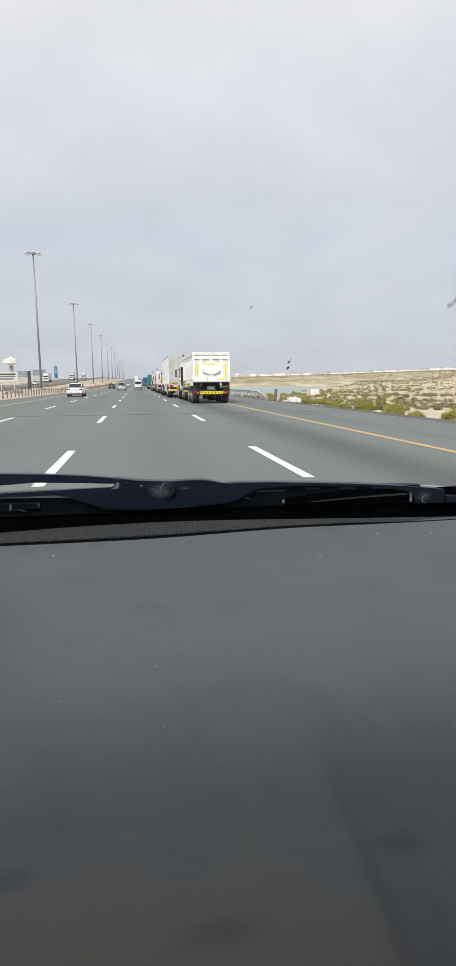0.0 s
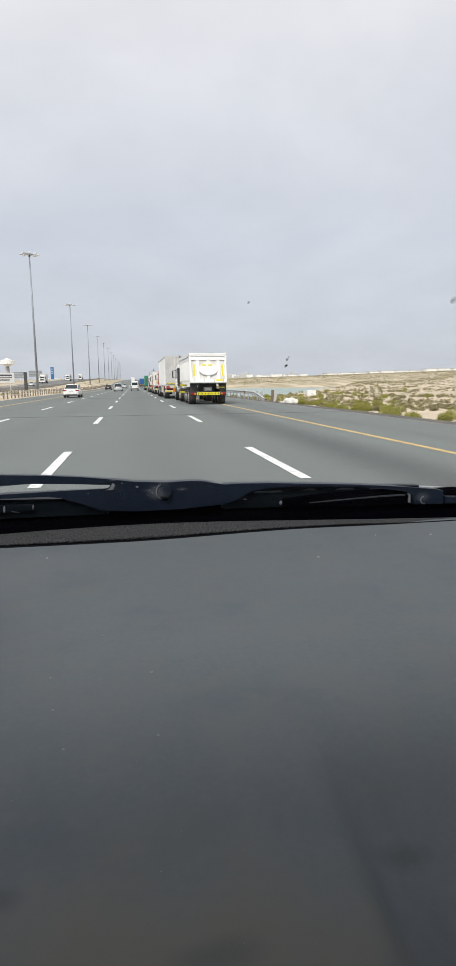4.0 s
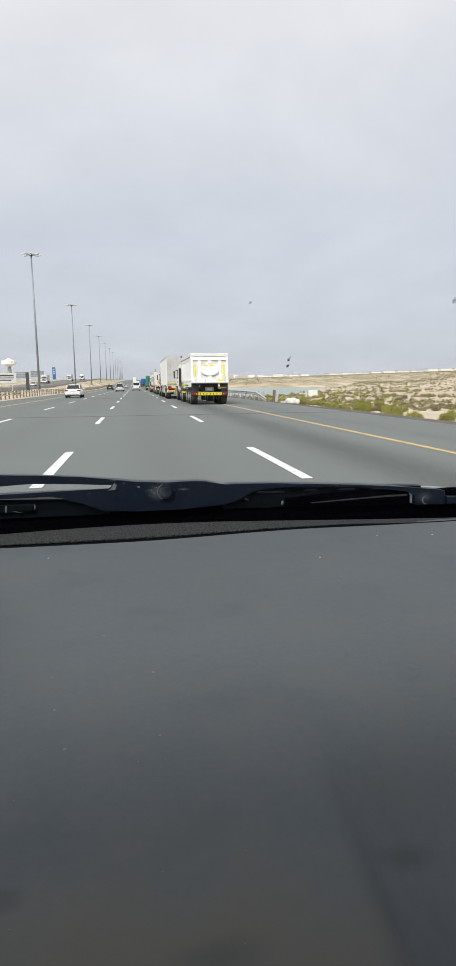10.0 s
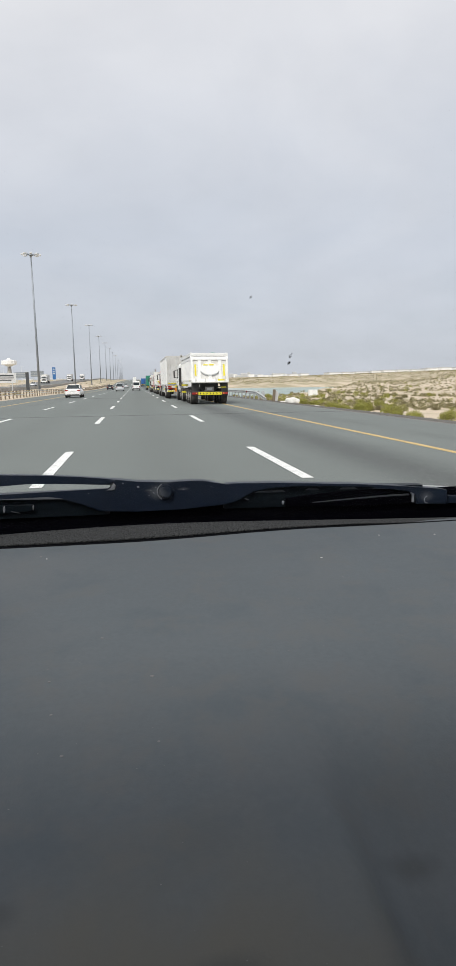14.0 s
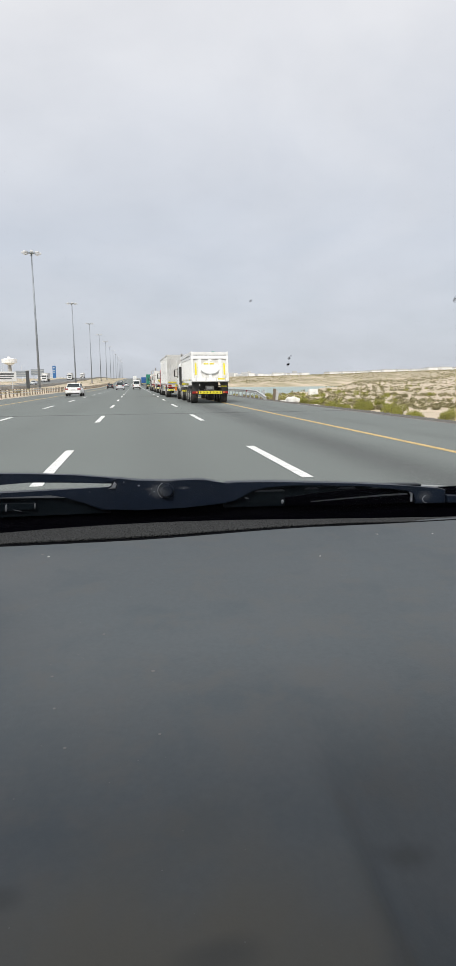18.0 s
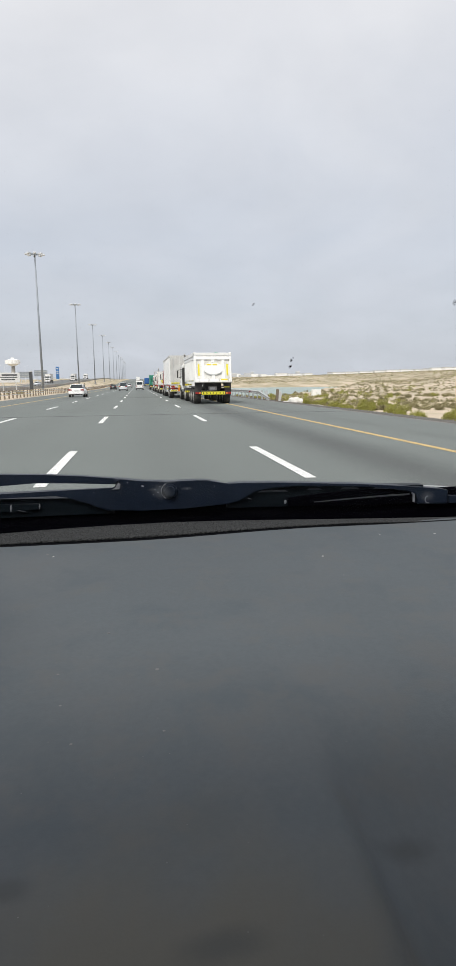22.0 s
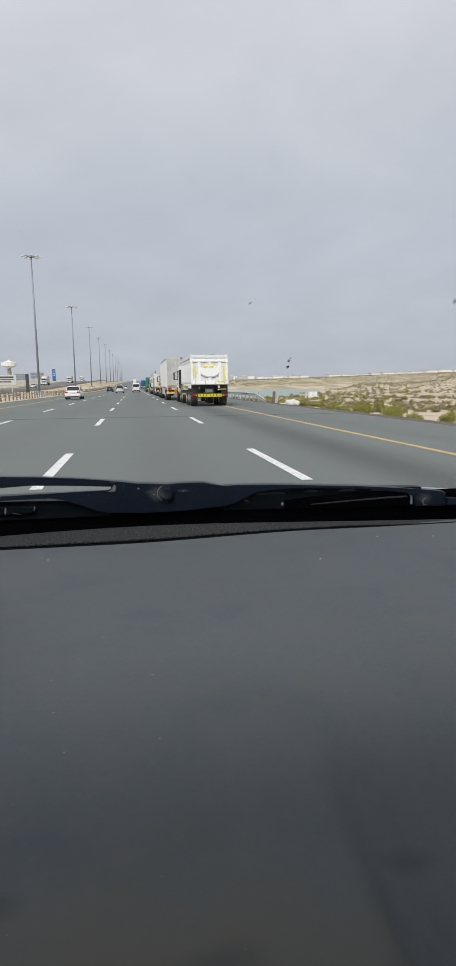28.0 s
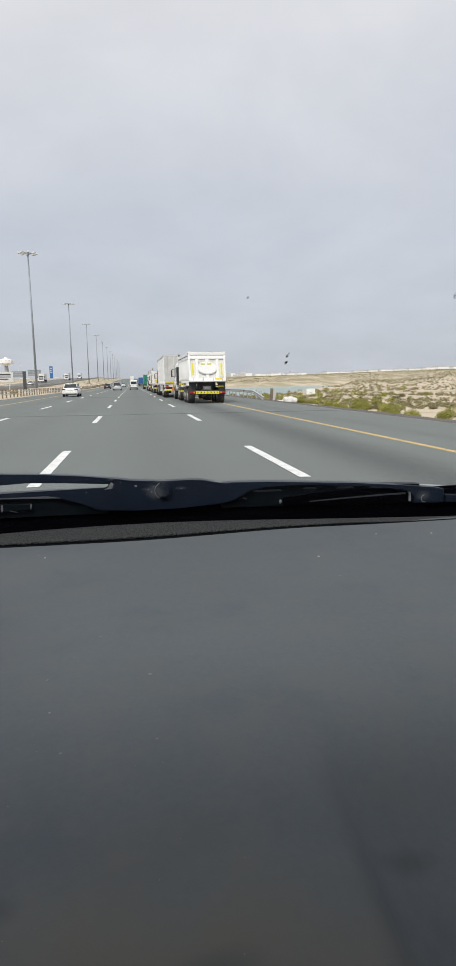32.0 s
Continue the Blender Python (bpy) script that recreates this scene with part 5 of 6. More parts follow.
    for sx in (-1, 1):
        part("side_flash", prism(bmesh.new(), [(13.95, 1.9), (14.2, 2.75), (15.1, 2.7), (15.2, 2.3), (14.5, 1.85)], sx * 1.215, sx * 1.235), M_WHITE, c, "white flash on the cab side")
        part("lower_panel", prism(bmesh.new(), [(13.9, 1.13), (13.9, 1.42), (15.3, 1.42), (15.34, 1.30), (15.0, 1.13)], sx * 1.225, sx * 1.262), M_WHITE, c, "white lower door panel")
    part("wind_deflector", loft(bmesh.new(), [(13.3, 1.1, 0.95, 3.6, 4.2), (13.9, 1.05, 0.8, 3.6, 3.9)], 0.2), M_RED, t, "red roof wind deflector")
    return t


def flatbed(x, y):
    t = root("flatbed_truck", pose(x, y, rise(y)), "white flatbed truck carrying steel bars, with a red cab", "truck", "trucks in the slow lane")
    part("bed", box(bmesh.new(), (0, 5.0, 1.32), (2.46, 10.0, 0.2), 0.01), M_WHITE_DIRTY_SHADED, t, "scuffed white load bed")
    part("headboard", box(bmesh.new(), (0, 9.9, 2.35), (2.4, 0.1, 1.9), 0.02), M_WHITE_DIRTY_SHADED, t, "scuffed white headboard")
    stake = None
    for sx in (-1, 1):
        for i in range(6):
            m = pose(sx * 1.14, 1.0 + i * 1.55, 1.42, (i * 37 % 5) - 2, sx * ((i * 23 % 7) - 3), 0)
            if stake is None:
                b = bmesh.new()
                box(b, (0, 0, 0.55), (0.1, 0.1, 1.1), 0.01)
                stake = part("stanchion", b, M_WHITE_DIRTY_SHADED, t)
                stake.matrix_basis = m
            else:
                again(stake, "stanchion", t, m)
        panel = part("rear_board", box(bmesh.new(), (sx * 0.64, 0.02, 1.66), (1.02, 0.06, 0.5), 0.01), M_WHITE_DIRTY_SHADED, t)
        chevron_bar(panel, sx * 0.64, -0.025, 1.80, 0.9, 0.16)
        part("yellow_label", box(bmesh.new(), (sx * 0.64, -0.02, 1.60), (0.62, 0.02, 0.17)), M_HIVIS, panel, "yellow label")
        bars = bmesh.new()
        for k in range(6):
            rod(bars, (sx * 0.64 - 0.45 + k * 0.18, 0.02, 1.9), (sx * 0.64 - 0.45 + k * 0.18, 0.02, 2.55), 0.018, seg=6)
        rod(bars, (sx * 0.64 - 0.47, 0.02, 2.55), (sx * 0.64 + 0.47, 0.02, 2.55), 0.018, seg=6)
        part("grille", bars, M_WHITE, panel)
        frame_bm = bmesh.new()
        for z in (0.68, 1.1):
            box(frame_bm, (sx * 1.18, 5.6, z), (0.07, 3.8, 0.1))
        for k in range(5):
            box(frame_bm, (sx * 1.18, 3.75 + k * 0.93, 0.92), (0.07, 0.08, 0.6))
        guard = part("side_guard", frame_bm, M_WHITE, t, "white side guard frame")
        for k in range(3):
            part("reflector", box(bmesh.new(), (sx * 1.225, 4.2 + k * 1.3, 0.68), (0.02, 0.6, 0.08)), M_HIVIS, guard, "yellow reflector strip")
        locker = part("locker", box(bmesh.new(), (sx * 1.0, 6.6, 0.88), (0.36, 0.9, 0.6), 0.02), M_WHITE, t, "white side locker")
        part("latch", box(bmesh.new(), (sx * 1.19, 6.6, 1.0), (0.03, 0.14, 0.05)), M_CHASSIS, locker)
        part("bed_rail", box(bmesh.new(), (sx * 1.235, 5.0, 1.34), (0.05, 10.0, 0.16), 0.01), M_WHITE, t)
        part("mud_flap", box(bmesh.new(), (sx * 0.92, 0.72, 0.52), (0.56, 0.03, 0.5)), M_CHASSIS, t)
        chevron_bar(t, sx * 0.72, -0.01, 0.72, 0.95, 0.13)
        chevron_bar(t, sx * 0.42, -0.005, 1.0, 0.14, 0.4)
    words = bpy.data.curves.new("lettering", "FONT")
    words.body, words.size, words.align_x, words.align_y, words.extrude = "LONG VEHICLE", 0.1, "CENTER", "CENTER", 0.003
    words.materials.append(M_CHASSIS)
    ob = new("lettering", words)
    ob.parent, ob["label"] = t, "black words on yellow"
    ob.matrix_basis = pose(-0.64, -0.035, 1.60, 90, 0, 0)
    part("stake", box(bmesh.new(), (0.02, 0.05, 2.1), (0.16, 0.08, 1.3)), M_RUST, t, "rusty upright stake")
    part("stake", box(bmesh.new(), (-1.1, 8.3, 2.0), (0.09, 0.09, 1.2)), M_RUST, t, "rusty upright stake")
    b = bmesh.new()
    for i in range(34):
        r = random.Random(i + 50)
        xx, zz = r.uniform(-0.8, 0.8), 1.46 + r.random() ** 1.4 * 0.36
        rod(b, (xx, 0.6 + r.random() * 0.5, zz), (xx + r.uniform(-0.1, 0.1), 9.4 - r.random(), zz), 0.045, seg=6)
    part("steel_bars", b, M_STEEL_DARK, t, "bundles of dark steel reinforcing bars")
    chassis(t, 0.2, 12.5, 1.05)
    part("rear_bumper", box(bmesh.new(), (0, 0.08, 0.72), (2.4, 0.14, 0.2), 0.01), M_WHITE, t)
    rear_lights(t, 0.03, 1.1, (-0.9, 0.9))
    axle_wheels(t, [1.7, 3.0, 9.6], 12.1)
    cab(t, 10.4, M_RED, M_RED)
    return t


def tanker(x, y):
    t = root("tanker_truck", pose(x, y, rise(y)), "white tanker truck with a faded red stripe and a rear ladder", "truck", "trucks in the slow lane")
    b = bmesh.new()
    bmesh.ops.create_cone(b, cap_ends=True, segments=36, radius1=1.0, radius2=1.0, depth=7.4, matrix=Matrix.Translation((0, 3.9, 2.35)) @ Matrix.Diagonal((1.2, 1, 1.05, 1)) @ Matrix.Rotation(radians(90), 4, "X"))
    bmesh.ops.bevel(b, geom=[e for e in b.edges if e.calc_length() < 1], offset=0.1, segments=3, affect="EDGES")
    tank = part("tank", b, M_WHITE_DIRTY_SHADED, t, "scuffed white tank")
    for sx in (-1, 1):
        part("stripe", box(bmesh.new(), (sx * 1.19, 3.9, 2.45), (0.03, 6.6, 0.2)), M_RED, tank, "faded red stripe")
        part("rear_cabinet", box(bmesh.new(), (sx * 0.92, 0.55, 2.2), (0.5, 0.9, 1.75), 0.06), M_WHITE_DIRTY_SHADED, tank)
        part("mudguard", box(bmesh.new(), (sx * 1.05, 2.2, 1.2), (0.42, 3.4, 0.08), 0.02), M_CHASSIS, t)
    ladder = part("ladder", rod(bmesh.new(), (-0.55, 0.02, 1.2), (-0.75, 0.05, 3.4), 0.025), M_GALV, t, "bare steel ladder")
    part("rail", rod(bmesh.new(), (-0.2, 0.02, 1.2), (-0.4, 0.05, 3.4), 0.025), M_GALV, ladder)
    for k in range(6):
        part("rung", rod(bmesh.new(), (-0.57 - 0.03 * k, 0.03, 1.4 + 0.34 * k), (-0.22 - 0.03 * k, 0.03, 1.4 + 0.34 * k), 0.018), M_GALV, ladder)
    walk_rail = part("walkway", box(bmesh.new(), (-0.45, 3.9, 3.42), (0.5, 6.4, 0.05)), M_GALV, t, "steel top walkway")
    for k in range(6):
        part("post", rod(bmesh.new(), (-0.72, 0.9 + k * 1.2, 3.4), (-0.72, 0.9 + k * 1.2, 3.85), 0.02), M_GALV, walk_rail)
    part("handrail", rod(bmesh.new(), (-0.72, 0.9, 3.85), (-0.72, 6.9, 3.85), 0.02), M_GALV, walk_rail)
    for k in range(3):
        part("hatch", rod(bmesh.new(), (0.2, 1.6 + k * 2.2, 3.35), (0.2, 1.6 + k * 2.2, 3.55), 0.3, seg=18), M_GALV, tank)
    part("plate", box(bmesh.new(), (0, 0.16, 2.0), (0.5, 0.03, 0.25)), M_AMBER, tank, "orange panel")
    chassis(t, 0.1, 9.2, 0.98)
    part("rear_bumper", box(bmesh.new(), (0, 0.05, 0.85), (2.44, 0.14, 0.3), 0.02), M_DOOR_GREY, t)
    chevron_bar(t, 0, -0.03, 0.85, 2.2, 0.12)
    rear_lights(t, 0.0, 1.12)
    axle_wheels(t, [1.4, 2.7], 9.4)
    cab(t, 7.9, M_WHITE, M_WHITE)
    return t


def rigid_truck(x, y, paint, cab_paint, label, hump):
    t = root("box_truck", pose(x, y, rise(y)), label, "truck", "trucks in the slow lane")
    if hump:
        b = bmesh.new()
        for k, (xx, yy, zz) in enumerate(((-0.55, 1.2, 2.2), (0.55, 1.4, 2.25), (0, 3.6, 2.35), (-0.3, 5.4, 2.2))):
            box(b, (xx, yy, zz), (1.1, 1.9, 1.8), 0.18)
        part("load", b, paint, t, "wrapped pale load with a faded red stripe")
        part("stripe", box(bmesh.new(), (0, 1.3, 2.35), (2.26, 2.0, 0.14)), M_RED, t)
        part("bed", box(bmesh.new(), (0, 3.4, 1.22), (2.44, 6.8, 0.16), 0.01), M_WHITE_DIRTY_SHADED, t)
    else:
        part("cargo_box", box(bmesh.new(), (0, 3.4, 2.45), (2.44, 6.8, 2.5), 0.05), paint, t)
        for k in range(4):
            part("rib", box(bmesh.new(), (-0.9 + k * 0.6, -0.02, 2.45), (0.08, 0.05, 2.3)), paint, t)
    chassis(t, 0.1, 7.5, 0.98)
    part("rear_bumper", box(bmesh.new(), (0, 0.05, 0.78), (2.4, 0.12, 0.2), 0.01), M_WHITE_DIRTY_SHADED, t)
    chevron_bar(t, 0, -0.02, 0.78, 2.0, 0.12)
    rear_lights(t, 0.0, 1.0)
    axle_wheels(t, [1.3, 2.6], 8.8)
    cab(t, 7.1, cab_paint, cab_paint)
    return t


SLOW, OWN_LANE, MID, FAST = 4.62, 0.45, -3.15, -6.75
tipper(SLOW + 0.38, 38.5)
container_truck(SLOW - 0.32, 55.5)
flatbed(SLOW - 0.25, 82.0)
tanker(SLOW - 0.3, 106.0)
rigid_truck(SLOW - 0.2, 152.0, M_GREEN_PAINT, M_GREEN_PAINT, "green covered lorry far along the slow lane", False)
rigid_truck(SLOW, 272.0, M_BLUE_PAINT, M_BLUE_PAINT, "blue lorry far along the slow lane", False)
rigid_truck(OWN_LANE + 0.2, 420.0, M_WHITE, M_WHITE, "white lorry far ahead", False)
sedan(FAST + 0.05, 66.0, M_WHITE, "white saloon car driving in the fast lane")
sedan(MID + 0.1, 128.0, M_SILVER, "silver off-roader in the middle lane", "off_roader", 0.3, 4.6)
sedan(FAST, 168.0, M_DARK_CAR, "dark saloon car far ahead in the fast lane")
sedan(MID, 235.0, M_SILVER, "pale grey saloon car far ahead")
sedan(FAST + 0.2, 320.0, M_WHITE, "white saloon car far ahead in the fast lane")
minibus(OWN_LANE + 0.1, 140.0, "white minibus ahead in the same lane")


def oncoming(kind, x, y):
    """Turn a thing round and set it on the far carriageway."""
    kind.matrix_basis = pose(x, y, land(-36, y) + 0.13, 0, 0, 180)
    kind["group"] = "oncoming traffic"
    return kind


oncoming(sedan(0, 0, M_WHITE, "white oncoming car beyond the median", length=4.6), -33, 118)
oncoming(rigid_truck(0, 0, M_WHITE_DIRTY_SHADED, M_WHITE, "white oncoming truck beyond the median", False), -38, 268)
oncoming(rigid_truck(0, 0, M_DOOR_GREY, M_WHITE, "grey oncoming truck beyond the median", False), -34, 330)
oncoming(sedan(0, 0, M_SILVER, "silver oncoming car beyond the median"), -34, 210)
oncoming(rigid_truck(0, 0, M_WHITE, M_WHITE, "white oncoming truck far along the other carriageway", False), -36, 430)

# ---- roadside: lamps, fences, signs ----
def high_mast(h=26.5):
    lamp = root("street_lamp", Matrix(), "tall grey lamp mast with a ring of floodlights", "street lamp", "lamp masts along the median")
    part("pole", rod(bmesh.new(), (0, 0, 0.3), (0, 0, h), 0.24, 0.12, 16), M_POLE, lamp, smooth=True)
    part("base", box(bmesh.new(), (0, 0, 0.2), (1.1, 1.1, 0.5), 0.05), M_CONCRETE, lamp, "concrete plinth")
    b = bmesh.new()
    bmesh.ops.create_cone(b, cap_ends=True, segments=20, radius1=0.5, radius2=0.42, depth=0.25, matrix=Matrix.Translation((0, 0, h)))
    part("crown_ring", b, M_POLE, lamp)
    arm = head = None
    for k in range(8):
        m = Matrix.Translation((0, 0, h)) @ Matrix.Rotation(radians(45 * k + 10), 4, "Z")
        if arm is None:
            arm = part("arm", rod(bmesh.new(), (0.4, 0, 0.0), (1.25, 0, 0.06), 0.05), M_POLE, lamp)
            arm.matrix_basis = m
            b = bmesh.new()
            box(b, (1.52, 0, 0.0), (0.75, 0.5, 0.3), 0.07)
            head = part("floodlight", b, M_LAMP_HEAD, arm, "grey floodlight head")
        else:
            a = again(arm, "arm", lamp, m)
            again(head, "floodlight", a, Matrix())
    return lamp


mast = high_mast()
for k in range(13):
    y = 123.0 + 75.0 * k
    m = pose(-19.0, y, land(-19.0, y) - 0.05)
    if k == 0:
        mast.matrix_basis = m
    else:
        copy_thing(mast, m)
copy_thing(mast, pose(-19.0, 48.0, land(-19.0, 48.0) - 0.05))

# slim lamp posts of a road far beyond the other carriageway
post_lamp = root("lamp_post", pose(-78, 430, land(-78, 430) - 0.1), "slim pale lamp post far beyond the highway", "street lamp", "far lamp posts")
part("pole", rod(bmesh.new(), (0, 0, 0), (0, 0, 11.0), 0.16, 0.09, 10), M_LAMP_HEAD, post_lamp)
far_arm = part("arm", rod(bmesh.new(), (0, 0, 10.8), (1.5, 0, 11.3), 0.06, seg=8), M_LAMP_HEAD, post_lamp)
part("lamp_head", box(bmesh.new(), (1.8, 0, 11.32), (0.8, 0.3, 0.14), 0.03), M_LAMP_HEAD, far_arm)
for x, y in ((-86, 440), (-92, 455), (-97, 462), (-101, 474), (-106, 480), (-111, 492)):
    copy_thing(post_lamp, pose(x, y, land(x, y) - 0.1))

# low post-and-rail fence along the inner shoulder
fence = root("fence", pose(0, 0, 0), "low weathered post and rail fence along the sandy median", "fence")
post = None
for i in range(150):
    y = 26 + 2.0 * i
    m = pose(-13.0, y, land(-13.0, y) - 0.1, 0, (i * 31 % 7) - 3, 0)
    if post is None:
        b = bmesh.new()
        box(b, (0, 0, 0.46), (0.14, 0.12, 0.94), 0.012)
        post = part("post", b, M_POST_BROWN, fence)
        post.matrix_basis = m
    else:
        again(post, "post", fence, m)
for z in (0.40, 0.68):
    r = ribbon("rail", -12.93, -12.89, 26, 324, z, M_GALV, step=4, thick=0.05, height=lambda x, y: land(-13, y))
    r.parent = fence

barrier = tagged(ribbon("median_barrier", -26.2, -25.8, -40, 700, 0.75, M_CONCRETE, step=6, thick=0.85, height=lambda x, y: land(-36, y)), "grey concrete barrier along the other carriageway", "barrier", kind="structure")

# steel guard rail by the water
rail = root("guard_rail", pose(0, 0, 0), "galvanised steel guard rail beside the shoulder", "guard rail")
post = None
for i in range(147):
    y = 48 + 2.0 * i
    m = pose(10.75, y, rise(y) - 0.25)
    if post is None:
        b = bmesh.new()
        box(b, (0.08, 0, 0.5), (0.12, 0.10, 1.0), 0.01)
        post = part("post", b, M_GALV, rail)
        post.matrix_basis = m
        b = bmesh.new()
        box(b, (-0.06, 0, 0.82), (0.16, 0.09, 0.24), 0.01)
        spacer = part("spacer", b, M_GALV, post)
    else:
        a = again(post, "post", rail, m)
        again(spacer, "spacer", a, Matrix())
v, fcs = [], []
profile = [(0.0, 0.73), (-0.075, 0.70), (-0.075, 0.64), (-0.01, 0.61), (-0.01, 0.56), (-0.075, 0.53), (-0.075, 0.46), (0.0, 0.43)]
k = 76
for i in range(k):
    y = 46 + 4.0 * i
    drop = 0.55 * smoothstep(51, 46, y)
    for sx, z in profile + [(x + 0.006, z) for x, z in profile[::-1]]:
        v.append((10.62 + sx, y, rise(y) + z - drop))
q = 2 * len(profile)
for i in range(k - 1):
    for j in range(q):
        fcs.append((i * q + j, i * q + (j + 1) % q, (i + 1) * q + (j + 1) % q, (i + 1) * q + j))
fcs += [tuple(range(q)), tuple(range((k - 1) * q, k * q))]
me = bpy.data.meshes.new("beam")
me.from_pydata(v, [], fcs)
me.materials.append(M_GALV)
beam = new("beam", me)
beam.parent, beam["label"] = rail, "corrugated steel beam"
mark = None
for i in range(12):
    y = 54 + 16.0 * i
    m = pose(10.535, y, rise(y) + 0.58)
    if mark is None:
        mark = part("reflector", prism(bmesh.new(), [(-0.09, -0.09), (0.09, 0.0), (-0.09, 0.09)], -0.012, 0.0), M_TAIL, rail, "red triangular reflector")
        mark.matrix_basis = m @ Matrix.Rotation(radians(-60), 4, "Z")
    else:
        again(mark, "reflector", rail, m @ Matrix.Rotation(radians(-60), 4, "Z"))

# board and sack by the end of the guard rail
board = root("marker_board", pose(11.0, 45.2, rise(45.2) - 0.18, 0, 4, 12), "weathered brown board leaning at the guard rail end", "board")
part("plank", box(bmesh.new(), (0, 0, 0.52), (0.24, 0.05, 1.04), 0.012), M_POST_BROWN, board, "weathered brown upright plank")
part("flap", plate(bmesh.new(), [(0.10, 0.1), (0.36, 0.14), (0.42, 0.62), (0.30, 0.92), (0.10, 0.98)], 0.03, 0.06), M_DOOR_GREY, board, "grey bent sheet")
sack = root("sack", pose(12.1, 44.6, rise(44.6) - 0.30, 0, 0, 6), "pale crumpled sack lying on the verge", "sack")
b = bmesh.new()
bmesh.ops.create_icosphere(b, subdivisions=4, radius=0.5, matrix=Matrix.Translation((0.3, 0, 0.24)) @ Matrix.Diagonal((1.25, 0.8, 0.56, 1)))
for vert in b.verts:
    vert.co += Vector((0, 0, 0.16)) * noise.noise(vert.co * 2.3) + vert.normal * 0.05 * noise.noise(vert.co * 7)
part("bag", b, M_WHITE_DIRTY_SHADED, sack, "pale crumpled bag", smooth=True)
b = bmesh.new()
bmesh.ops.create_cone(b, cap_ends=True, segments=14, radius1=0.14, radius2=0.04, depth=0.5, matrix=Matrix.Translation((-0.48, 0, 0.16)) @ Matrix.Rotation(radians(-82), 4, "Y"))
part("neck", b, M_WHITE_DIRTY_SHADED, sack, "gathered neck of the bag", smooth=True)

# white cabinet on the sand
cab_box = root("utility_cabinet", pose(24.6, 78, land(24.6, 78) - 0.05) @ Matrix.Diagonal((0.8, 0.8, 0.8, 1)), "white utility cabinet standing on the sand", "cabinet")
part("body", box(bmesh.new(), (0, 0, 0.75), (1.5, 0.7, 1.3), 0.03), M_WHITE, cab_box)
part("plinth", box(bmesh.new(), (0, 0, 0.08), (1.6, 0.8, 0.2), 0.02), M_CONCRETE, cab_box)
for sx in (-1, 1):
    d = part("door", box(bmesh.new(), (sx * 0.37, -0.36, 0.75), (0.70, 0.03, 1.18), 0.008), M_WHITE, cab_box)
    part("handle", box(bmesh.new(), (sx * 0.08, -0.39, 0.8), (0.03, 0.03, 0.16)), M_CHASSIS, d)

# signs on the median side
sign = root("road_sign", pose(-16.2, 78, land(-16.2, 78) - 0.05), "white street sign with dark script on two posts", "road sign")
for sx in (-1, 1):
    part("post", box(bmesh.new(), (sx * 0.8, 0.08, 1.1), (0.09, 0.09, 2.3)), M_GALV, sign)
face = part("panel", box(bmesh.new(), (0, 0, 2.1), (2.7, 0.06, 1.25), 0.02), M_SIGN_FACE, sign, "white sign panel")
for z, w_, h_, x_ in ((2.42, 1.9, 0.2, 0.1), (2.12, 2.1, 0.11, 0), (1.84, 1.7, 0.14, -0.1)):
    part("script_bar", box(bmesh.new(), (x_, -0.036, z), (w_, 0.008, h_)), M_SIGN_DARK, face, "dark bar of script")
pylon = root("pylon_sign", pose(-50, 385, land(-50, 385) - 0.1), "tall blue pylon sign beyond the other carriageway", "sign")
part("panel", box(bmesh.new(), (0, 0, 4.6), (2.0, 0.5, 7.6), 0.05), M_SIGN_BLUE, pylon)
part("foot", box(bmesh.new(), (0, 0, 0.45), (1.5, 0.45, 0.9)), M_GALV, pylon)
for z in (7.2, 5.6, 4.4):
    part("white_mark", box(bmesh.new(), (0, -0.26, z), (1.2, 0.03, 0.5)), M_SIGN_FACE, pylon)
pillar = root("roadside_pillar", pose(-24.2, 140, land(-24.2, 140) - 0.1), "slim dark roadside pillar on the sandy median", "pillar")
part("column", box(bmesh.new(), (0, 0, 2.1), (0.7, 0.5, 4.2), 0.05), M_SIGN_DARK, pillar)
part("cap", box(bmesh.new(), (0, 0, 4.25), (0.8, 0.6, 0.14), 0.02), M_GALV, pillar)
for x, y in ((-52.5, 335), (-60, 330)):
    gs = root("direction_sign", pose(x, y, land(x, y) - 0.1), "grey back of a large direction sign on posts", "road sign", "direction signs")
    part("panel", box(bmesh.new(), (0, 0, 4.6), (7.0, 0.15, 3.2), 0.03), M_POLE, gs)
    for sx in (-1, 1):
        part("post", rod(bmesh.new(), (sx * 2.2, 0.2, 0), (sx * 2.2, 0.2, 6.0), 0.14), M_GALV, gs)
    for z in (3.7, 4.6, 5.5):
        part("stiffener", box(bmesh.new(), (0, -0.1, z), (6.8, 0.06, 0.14)), M_GALV, gs)

